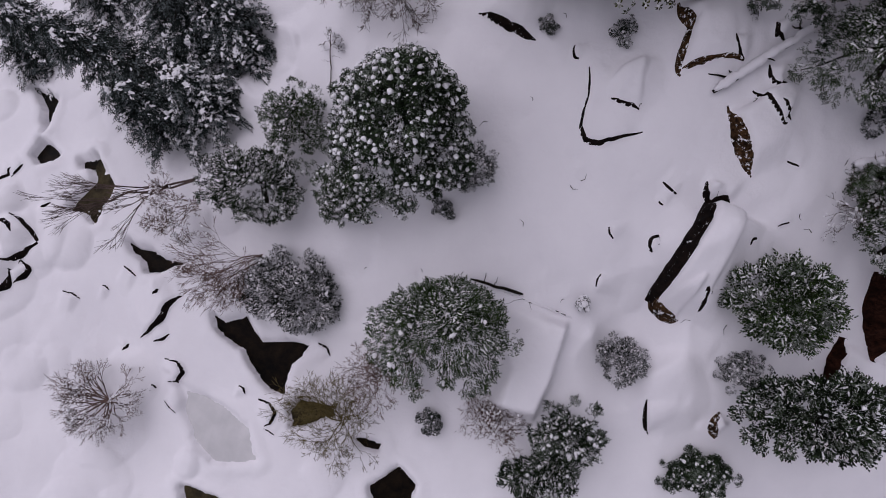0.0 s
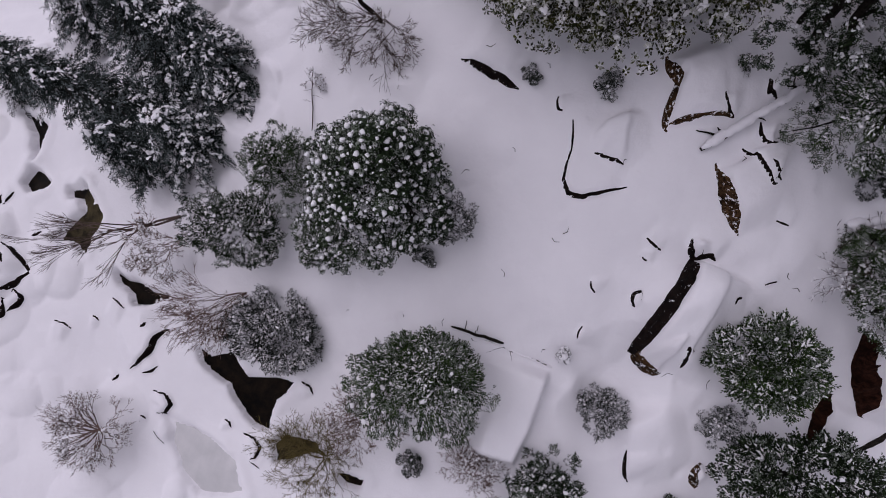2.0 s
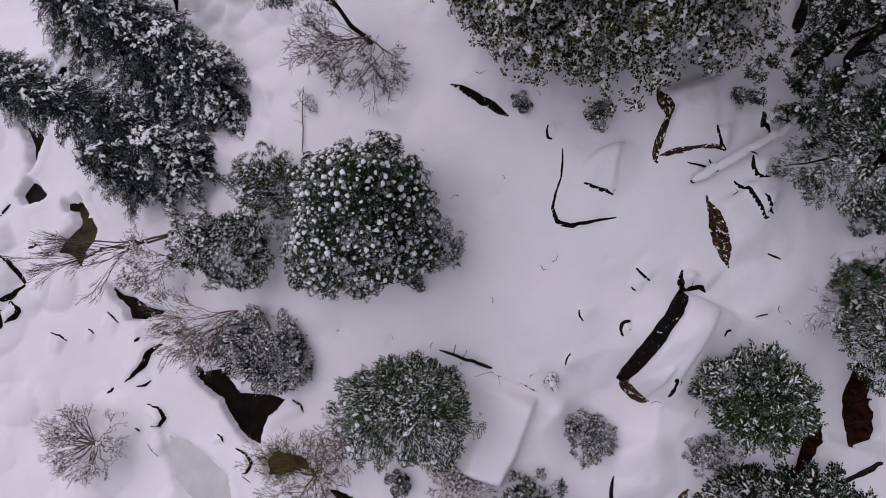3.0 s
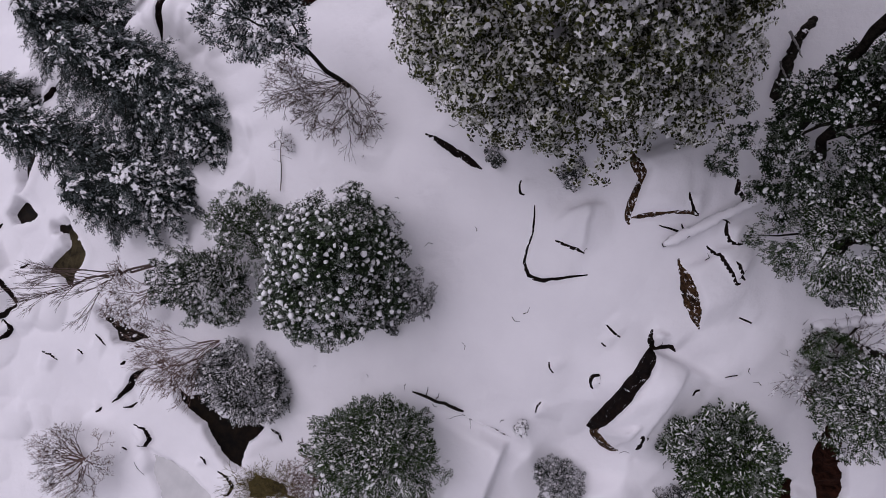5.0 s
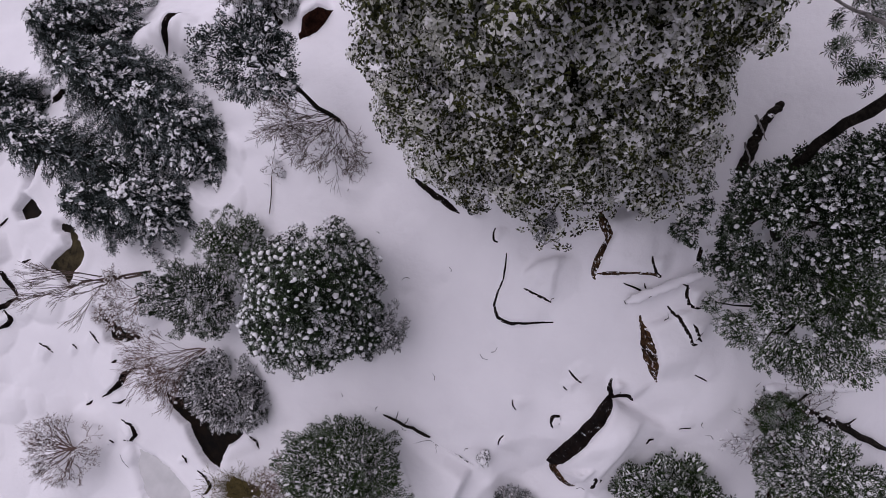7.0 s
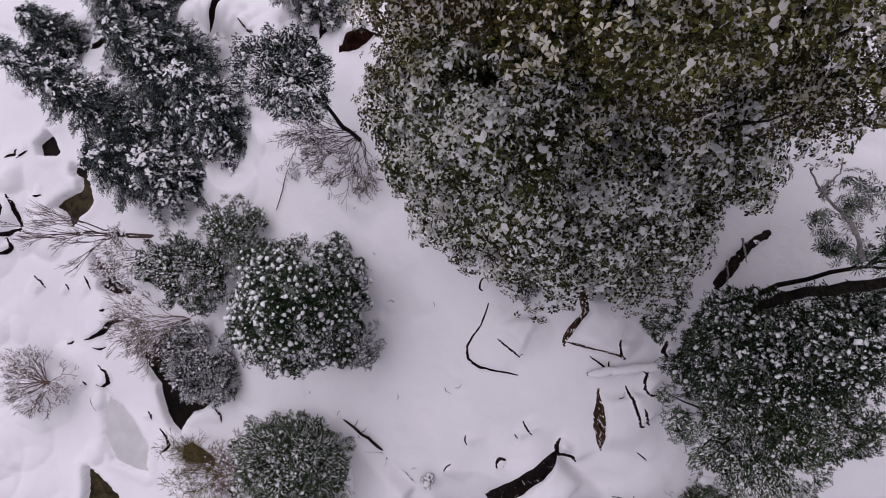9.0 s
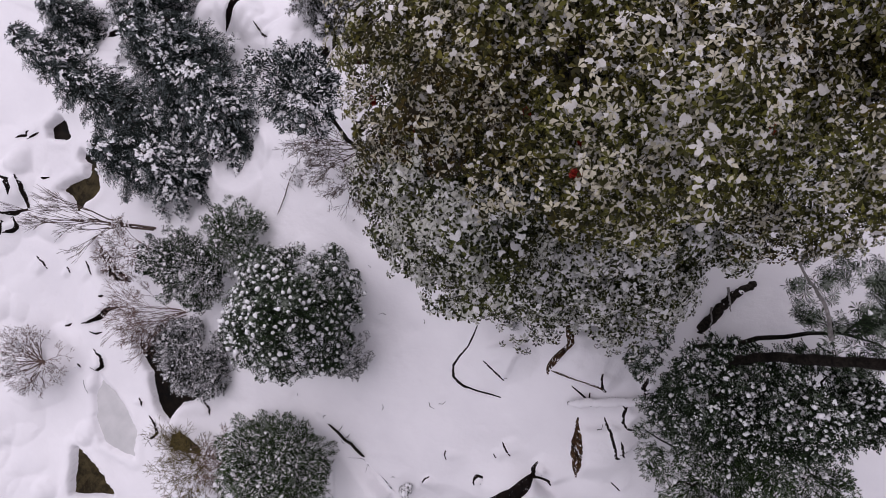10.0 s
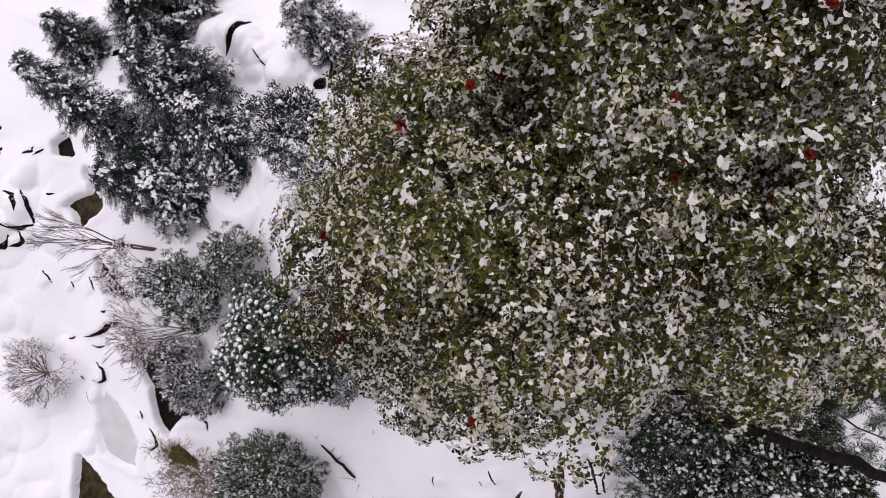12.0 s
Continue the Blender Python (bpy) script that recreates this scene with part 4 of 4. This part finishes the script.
round_tree((-8.44, 11.40, 0.30), (1.00, 1.00, 1.20), 5, "slim dark evergreen half hidden between larger crowns", LEAF, 0.1, 84, 25, 0.08, 0.05, trunk=0.08, spread=0.16, shoots=0.17, leaves=6, wide=0.42, feather=0.57)
round_tree((-4.90, 7.20, -0.40), (2.40, 2.10, 4.00), 6, "tall leafy evergreen with snow on its outer leaves", LEAF, 0.115, 240, 25, 0.03, 0.07, trunk=0.16, spread=0.16, shoots=0.24, leaves=6, wide=0.42, lean=(0.3, -0.1), cone=0.35, feather=0.85)
round_tree((-10.35, 8.70, -1.80), (1.90, 1.50, 1.10), 7, "small bushy evergreen loaded with feathery snow", LEAF_GREY, 0.10, 190, 25, 0.03, 0.06, trunk=0.09, spread=0.18, shoots=0.23, leaves=6, wide=0.42, feather=1.00)
broadleaf("rhododendron_tree", (5.60, 7.60, -0.05), (2.00, 1.47, 1.45), 8, "spreading leafy rhododendron with snow-edged leaves", LEAF, 0.15, 144, 20, 0.02, 0.06, trunk=0.10, spread=0.20, leaves=6, shoots=0.31, long=1.15, wide=0.36, feather=0.85)
broadleaf("rhododendron_tree", (6.80, 4.45, -1.30), (2.66, 1.44, 2.10), 9, "broad dark rhododendron over the bank", LEAF_DARK, 0.13, 126, 20, 0.05, 0.065, trunk=0.12, spread=0.20, leaves=6, wide=0.4, shoots=0.33, long=1.15, feather=0.85)
round_tree((-1.00, 3.85, -2.35), (1.45, 1.20, 1.20), 10, "young dark evergreen with clumps of snow", LEAF_DARK, 0.11, 96, 23, 0.08, 0.07, trunk=0.07, spread=0.18, shoots=0.23, leaves=6, wide=0.4, low=-0.8, feather=0.85)
broadleaf("evergreen_bush", (0.95, 6.35, -1.80), (0.87, 0.90, 0.65), 11, "round frosted bush below the long boulder", LEAF_GREY, 0.075, 125, 23, 0.04, 0.035, trunk=0.05, category="bush", limbs=4, spread=0.18, shoots=0.12, leaves=6, wide=0.42, feather=0.57)
broadleaf("rhododendron_tree", (6.10, 15.30, 6.80), (2.15, 1.40, 5.20), 12, "dark evergreen with many small snow balls", LEAF_DARK, 0.135, 300, 26, 0.24, 0.043, 0.8, trunk=0.14, spread=0.18, shoots=0.19, leaves=6, wide=0.45, feather=0.17, base=(6.6, 15.6), lean=(-0.9, -0.2), cone=0.4)
broadleaf("rhododendron_tree", (7.50, 16.06, 7.40), (1.60, 1.25, 2.60), 29, "dark evergreen with snow balls beside a leaning trunk", LEAF_DARK, 0.135, 150, 26, 0.20, 0.043, 0.8, trunk=0.12, spread=0.20, shoots=0.19, leaves=6, wide=0.45, feather=0.17, base=(8.0, 16.3), cone=0.3)
round_tree((7.30, 13.60, 4.70), (1.90, 1.75, 2.70), 13, "grey-green evergreen coated in fine snow", LEAF, 0.11, 252, 27, 0.04, 0.05, trunk=0.14, spread=0.18, shoots=0.19, leaves=6, wide=0.42, base=(7.6, 13.7), lean=(-0.3, -0.1), cone=0.2, feather=1.00)
round_tree((8.70, 9.40, 1.90), (1.50, 1.50, 3.10), 14, "open frosted evergreen beside a red earth bank", LEAF, 0.115, 130, 25, 0.08, 0.055, trunk=0.10, spread=0.18, shoots=0.20, leaves=6, wide=0.42, feather=0.93, base=(9.0, 9.4), lean=(-0.9, 0.3), cone=0.3)
broadleaf("giant_rhododendron", (0.20, 18.60, 9.30), (4.45, 3.80, 8.20), 21, "huge evergreen crown speckled with snow and leaves", LEAF_MOSS, 0.115, 800, 36, 0.85, trunk=0.2, spread=0.15, limbs=20, base=(1.6, 18.4), low=-0.5, shreds=True, back=0.5, cone=0.2, leaves=6, wide=0.42)
round_tree((0.00, 19.00, 6.10), (4.60, 4.40, 2.20), 24, "spreading evergreen under the giant crown", LEAF_MOSS, 0.135, 300, 28, 0.85, trunk=0.2, spread=0.18, limbs=8, base=(0.3, 19.4), low=-0.5, shreds=True, back=0.5, leaves=6, wide=0.42)
broadleaf("giant_rhododendron", (0.10, 18.80, 16.20), (2.70, 3.60, 4.30), 22, "towering rhododendron crown with snow and red blossom", LEAF_OLIVE, 0.06, 900, 40, 0.58, trunk=0.10, spread=0.15, limbs=45, base=(2.0, 19.0), low=-0.25, shreds=True, back=0.5, cone=0.15, flowers=110, leaves=6, wide=0.42)
broadleaf("giant_rhododendron", (-0.50, 15.90, 18.00), (1.60, 1.20, 1.70), 23, "olive-leaved rhododendron crown with red blossom and snow", LEAF_OLIVE, 0.05, 150, 34, 0.58, trunk=0.05, spread=0.25, limbs=8, base=(1.4, 18.3), flowers=10, low=-0.25, shreds=True, back=0.4, leaves=6, wide=0.42)
conifer("fir_tree", (-12.9, 17.3), 4.5, 2.5, 31, "green-tinged fir with boughs bent under snow", (-2.6, 1.8), start=0.2)
conifer("fir_tree", (-14.3, 15.9), 4.2, 2.0, 32, "dark fir leaning far out over the stream", (-5.6, 1.3), snow=0.3, start=0.2, whorls=20)
conifer("fir_tree", (-13.2, 15.2), 2.6, 1.8, 33, "fir with thick snow along its drooping boughs", (-0.9, 0.0), snow=0.85, whorls=12)
conifer("fir_tree", (-12.1, 17.2), 3.6, 1.9, 38, "fir with heavy snow on its outer boughs", (-1.1, 1.3), snow=0.65)
conifer("fir_tree", (-14.8, 14.9), 3.4, 1.7, 39, "dark fir at the edge of the stream bank", (-1.2, -0.2))
broadleaf("pine_tree", (-7.90, 18.50, 6.05), (1.40, 1.30, 1.35), 34, "slender pine with a bare lower trunk and snowy top", NEEDLE, 0.12, 84, 22, 0.10, 0.075, trunk=0.085, spread=0.22, shoots=0.28, leaves=6, wide=0.36, feather=0.75, base=(-6.4, 18.3), lean=(-0.3, 0.1))
conifer("fir_tree", (-18.8, 23.7), 4.2, 2.6, 40, "bluish fir crusted with snow above the stream", (-0.6, -1.3), snow=0.5, whorls=16)
conifer("fir_tree", (-14.9, 19.0), 4.0, 2.1, 48, "olive-green fir lightly dusted with snow", (-0.0, 0.8), snow=0.15, whorls=17)
conifer("fir_tree", (-18.5, 21.0), 4.2, 2.6, 35, "snow-dusted fir above the stream", (-0.50, 0.50))
conifer("fir_tree", (-9.6, 22.9), 3.4, 1.8, 36, "pale snow-coated fir behind the boulders", (-1.0, -0.2), needle=LEAF_GREY, snow=0.6)
conifer("fir_tree", (-22.4, 19.3), 3.2, 1.7, 37, "small fir at the far side of the stream", (-0.30, 0.30))
bare_bush("leafless_tree", (-14.1, 12.75), (-1.35, -0.40, 0.0), 4.6, 0.42, 41, "leafless tree leaning out over the stream", TWIG, 2, 6, 0.05, 0.01, rise=0.15, lift=0.55, category="tree")
bare_bush("leafless_bush", (-11.67, 10.17), (-1.15, -0.85, 0.1), 3.1, 0.75, 42, "brown leafless bush arching over dark water", TWIG_RED, 10, 6, 0.016, 0.04)
bare_bush("leafless_bush", (-17.74, 5.12), (0, 0, 0.2), 1.95, 0.75, 43, "leafless bush spread like a star in the snow", TWIG_RED, 26, 5, 0.022, 0.16, rise=0.5, radial=True, lift=0.25)
bare_bush("leafless_bush", (-8.76, 4.40), (-0.2, 0.1, 0.2), 2.4, 1.1, 44, "olive leafless bush at the edge of a brown pool", TWIG_OLIVE, 20, 6, 0.017, 0.0)
bare_bush("leafless_bush", (-7.26, 5.78), (0, 0.1, 0.4), 2.4, 1.0, 45, "reddish leafless bush beside the leafy evergreen", TWIG_RED, 14, 6, 0.014, 0.03)
bare_bush("leafless_bush", (-6.56, 18.48), (-0.1, -0.7, 0.2), 3.0, 0.95, 46, "spreading leafless bush at the foot of a pine", TWIG, 12, 6, 0.018, 0.03)
bare_bush("leafless_bush", (-3.37, 3.89), (0, 0.1, 0.4), 1.8, 1.0, 47, "low brown leafless bush below the snowy slab", TWIG_RED, 13, 6, 0.014, 0.05)
broadleaf("evergreen_bush", (-5.58, 4.27, -3.20), (0.52, 0.50, 0.50), 16, "small frosted evergreen sprig in open snow", LEAF_GREY, 0.085, 30, 18, 0.1, 0.04, trunk=0.03, category="bush", limbs=3, spread=0.25)
round_tree((-1.76, 2.61, -3.30), (1.53, 0.87, 1.10), 17, "dark low evergreen with frosted edges", LEAF_DARK, 0.10, 108, 23, 0.05, 0.05, trunk=0.07, spread=0.18, shoots=0.22, leaves=6, wide=0.42, feather=0.71)
broadleaf("evergreen_bush", (3.68, 2.68, -3.60), (1.32, 0.78, 0.80), 18, "straggling dark evergreen bush on the bank", LEAF_DARK, 0.10, 70, 22, 0.1, 0.05, trunk=0.05, category="bush", limbs=5, spread=0.25)
broadleaf("evergreen_bush", (4.82, 5.89, -1.85), (0.96, 0.69, 0.50), 19, "sparse frosted bush beside a dark boulder", LEAF_GREY, 0.075, 40, 16, 0.1, 0.04, trunk=0.04, category="bush", limbs=5, spread=0.3)
broadleaf("evergreen_bush", (8.13, 10.93, 1.60), (0.86, 0.98, 0.70), 20, "sparse frosted sprays over a fallen trunk", LEAF, 0.085, 40, 16, 0.05, 0.035, trunk=0.04, category="bush", limbs=7, spread=0.3)
broadleaf("evergreen_bush", (8.02, 12.47, 2.60), (0.67, 0.49, 0.45), 25, "small frosted sprays on the snow slope", LEAF_GREY, 0.08, 24, 16, 0.1, 0.04, trunk=0.04, category="bush", limbs=4, spread=0.3)
bare_bush("leafless_bush", (8.48, 9.78), (-0.2, 0.1, 0.3), 2.2, 1.1, 49, "frosted leafless boughs in front of an evergreen", TWIG, 5, 5, 0.025, 0.5)
fallen_log("fallen_tree", (3.12, 13.44), (6.04, 14.97), 0.14, 51, "fallen pale trunk buried in snow on the slope", stubs=7, lift=0.16)
fallen_log("fallen_tree", (7.53, 11.60), (10.17, 12.02), 0.16, 52, "fallen trunk under a ridge of snow", stubs=5)
fallen_log("fallen_tree", (8.95, 4.84), (10.88, 5.77), 0.14, 53, "dark fallen trunk low on the bank", snow=False)
fallen_log("fallen_branch", (-2.35, 8.33), (-4.12, 8.85), 0.06, 54, "dark bare branch lying against a tree", snow=False, lift=0.05, stubs=2)
fallen_log("fallen_branch", (-8.95, 15.23), (-8.91, 17.32), 0.02, 55, "thin pole pressed flat into the snow", mat=TWIG, snow=False, lift=0.11, stubs=5)
fallen_log("fallen_branch", (-0.72, 7.59), (-2.97, 8.44), 0.03, 56, "thin snow-crusted branch above the slab", stubs=3)
round_tree((9.10, 14.40, 5.00), (1.10, 1.00, 1.60), 26, "dark evergreen crowding the slope edge", LEAF, 0.12, 80, 23, 0.05, 0.05, trunk=0.10, spread=0.18, shoots=0.19, leaves=6, wide=0.42, feather=1.00)
round_tree((6.46, 17.66, 10.30), (1.90, 1.30, 1.20), 15, "open long-needled pine crown beside a leaning trunk", LEAF_DARK, 0.15, 60, 9, 0.06, 0.04, trunk=0.08, base=(5.3, 16.3), leaves=14, wide=0.13, spread=0.24, limbs=3)


def bent_trunk(name, points, radii, seed, label, limbs=()):
    """A dark crooked trunk through a few places, with side limbs."""
    rng = np.random.default_rng(seed)
    p = np.array(points, float)
    s, t = np.linspace(0, 1, len(p)), np.linspace(0, 1, 24)
    q = np.stack([np.interp(t, s, p[:, k]) for k in range(3)], -1)
    for _ in range(3):
        q[1:-1] = 0.25 * q[:-2] + 0.5 * q[1:-1] + 0.25 * q[2:]
    q[1:-1] += rng.normal(0, 0.02, (22, 3))
    tree = thing(name, tuple(q[0]), label, "tree")
    v, f = tube(q, np.interp(t, [0, 1], radii), 9, 0.07, rng)
    mesh_ob("trunk", v, f, BARK, tree, smooth=True)
    caps = q[8:20:3] + np.array([0, 0, radii[1] * 0.8])
    v, f = scatter([blob(rng, 0.4, 0.3) for _ in range(4)], caps, np.tile([0, 0, 1.0], (len(caps), 1)), np.full(len(caps), radii[1] * 0.9), rng)
    mesh_ob("snow_load", v, f, SNOW_LEAF, tree, "patches of snow stuck on the trunk", smooth=True)["kind"] = "stuff"
    for line, r in limbs:
        l = np.array(line, float)
        u = np.linspace(0, 1, 14)
        w = np.stack([np.interp(u, np.linspace(0, 1, len(l)), l[:, k]) for k in range(3)], -1)
        w[1:-1] += rng.normal(0, 0.012, (12, 3))
        v, f = tube(w, np.linspace(r, r * 0.3, 14), 6)
        mesh_ob("limb", v, f, SPLINTER, tree, "pale grey broken limb")
    return tree


zt = gz(5.7, 15.7) - 0.2
bent_trunk("leaning_tree", [(5.7, 15.7, zt), (5.4, 15.85, 7.0), (5.08, 16.05, 9.6), (5.42, 16.13, 12.4), (5.9, 16.2, 14.6)], (0.12, 0.08), 60, "dark bare trunk leaning out of the slope",
           [([(4.95, 16.3, 12.2), (4.75, 16.8, 12.1), (4.55, 17.17, 11.8), (4.3, 17.6, 11.5), (4.15, 17.9, 11.4)], 0.042), ([(4.35, 17.5, 11.6), (4.45, 17.75, 11.8), (4.4, 18.0, 11.9)], 0.022)])
bent_trunk("bent_tree", [(5.35, 16.9, gz(5.35, 16.9) - 0.1), (5.35, 17.4, gz(5.35, 17.4) + 0.35), (5.5, 18.0, gz(5.5, 18.0) + 0.5), (5.85, 18.4, gz(5.85, 18.4) + 0.25)], (0.15, 0.09), 62, "dark crooked trunk bent down into the snow",
           [([(5.2, 18.0, 6.3), (5.4, 17.7, 6.2), (5.6, 17.5, 6.0)], 0.04), ([(5.1, 17.4, 6.0), (5.3, 17.1, 5.8), (5.4, 16.9, 5.6)], 0.03)])


def twig(x, y, seed):
    """A short dead twig dropped on the snow."""
    rng = np.random.default_rng(seed)
    a = rng.uniform(0, 6.3)
    l = rng.uniform(0.10, 0.30)
    q = np.array([[x, y], [x + 0.5 * l * np.cos(a), y + 0.5 * l * np.sin(a)], [x + l * np.cos(a + 0.5), y + l * np.sin(a + 0.5)]])
    z = ground_z(q[:, 0], q[:, 1]) + 0.008
    v, f = tube(np.c_[q, z], [0.012, 0.010, 0.004], 5)
    tagged(mesh_ob("twig", v, f, BARK, origin=(x, y, z[0])), "dark dead twig lying on the snow", "twig", "dropped twigs")


rng = np.random.default_rng(70)
for k in range(34):
    twig(rng.uniform(-8, 7.5), rng.uniform(5.5, 17), 700 + k)
bare_bush("leafless_bush", (-14.07, 11.87), (-1.0, -0.35, 0.1), 2.3, 0.9, 48, "pinkish leafless bush under a snowy evergreen", TWIG_RED, 5, 7, 0.018, 0.06)
fallen_log("fallen_tree", (8.02, 11.39), (11.82, 10.30), 0.13, 57, "dark broken trunk lying down the bank", snow=False, stubs=6, lift=0.1)
broadleaf("evergreen_bush", (10.78, 9.09, 0.00), (1.46, 0.99, 0.90), 27, "dark leafy bush among fallen trunks", LEAF, 0.1, 96, 23, 0.05, 0.05, trunk=0.06, category="bush", limbs=6, spread=0.20, shoots=0.20, leaves=6, wide=0.42, feather=0.86)
bare_bush("leafless_bush", (9.03, 10.64), (-0.5, 0.0, 0.3), 2.6, 1.0, 50, "grey leafless boughs over a fallen trunk", TWIG, 5, 6, 0.025, 0.12)
broadleaf("giant_rhododendron", (-0.90, 15.10, 15.20), (1.30, 1.00, 1.90), 28, "low outer crown of a rhododendron with patchy snow", LEAF_MOSS, 0.065, 170, 34, 0.58, trunk=0.07, spread=0.25, limbs=8, base=(1.1, 18.6), flowers=4, low=-0.25, shreds=True, leaves=6, wide=0.42)
broadleaf("giant_rhododendron", (-1.50, 16.50, 16.20), (1.30, 1.40, 2.20), 30, "outer crown of a rhododendron over the open slope", LEAF_OLIVE, 0.055, 200, 34, 0.58, trunk=0.07, spread=0.25, limbs=8, base=(0.9, 18.6), flowers=2, low=-0.25, shreds=True, leaves=6, wide=0.42)
broadleaf("giant_rhododendron", (1.5, 16.9, 16.6), (1.5, 1.2, 1.9), 31, "upper crown of a rhododendron with red blossom and snow", LEAF_OLIVE, 0.052, 190, 34, 0.58, trunk=0.07, spread=0.25, limbs=8, base=(2.4, 18.9), flowers=4, low=-0.25, shreds=True, leaves=6, wide=0.42)
broadleaf("evergreen_bush", (-0.41, 7.91, -0.80), (0.28, 0.28, 0.22), 29, "small sprig buried under fresh snow", LEAF_GREY, 0.08, 16, 14, 0.5, 0.06, trunk=0.03, category="bush", limbs=3, spread=0.3)
broadleaf("evergreen_bush", (0.51, 15.37, 3.50), (0.49, 0.49, 0.22), 81, "small frosted sprays poking out of the snow", LEAF_GREY, 0.07, 20, 14, 0.10, 0.04, trunk=0.02, category="bush", limbs=3, spread=0.3)
broadleaf("evergreen_bush", (4.03, 15.28, 4.05), (0.28, 0.29, 0.20), 82, "few frosted leaves above the boulder snow", LEAF_GREY, 0.07, 20, 14, 0.10, 0.04, trunk=0.02, category="bush", limbs=3, spread=0.3)
broadleaf("evergreen_bush", (-1.62, 15.79, 3.25), (0.34, 0.35, 0.20), 83, "frosted leaves over a dark boulder edge", LEAF_GREY, 0.07, 20, 14, 0.10, 0.04, trunk=0.02, category="bush", limbs=3, spread=0.3)
broadleaf("evergreen_bush", (-4.95, 11.04, 0.10), (0.41, 0.41, 0.20), 84, "grey frosted twigs beside the rounded tree", LEAF_GREY, 0.07, 20, 14, 0.10, 0.04, trunk=0.02, category="bush", limbs=3, spread=0.3)
bare_bush("leafless_bush", (-8.93, 16.85), (0, 0, 0.4), 0.9, 1.2, 85, "tiny leafless sapling beside a pole in the snow", TWIG, 4, 5, 0.010, 0.1)
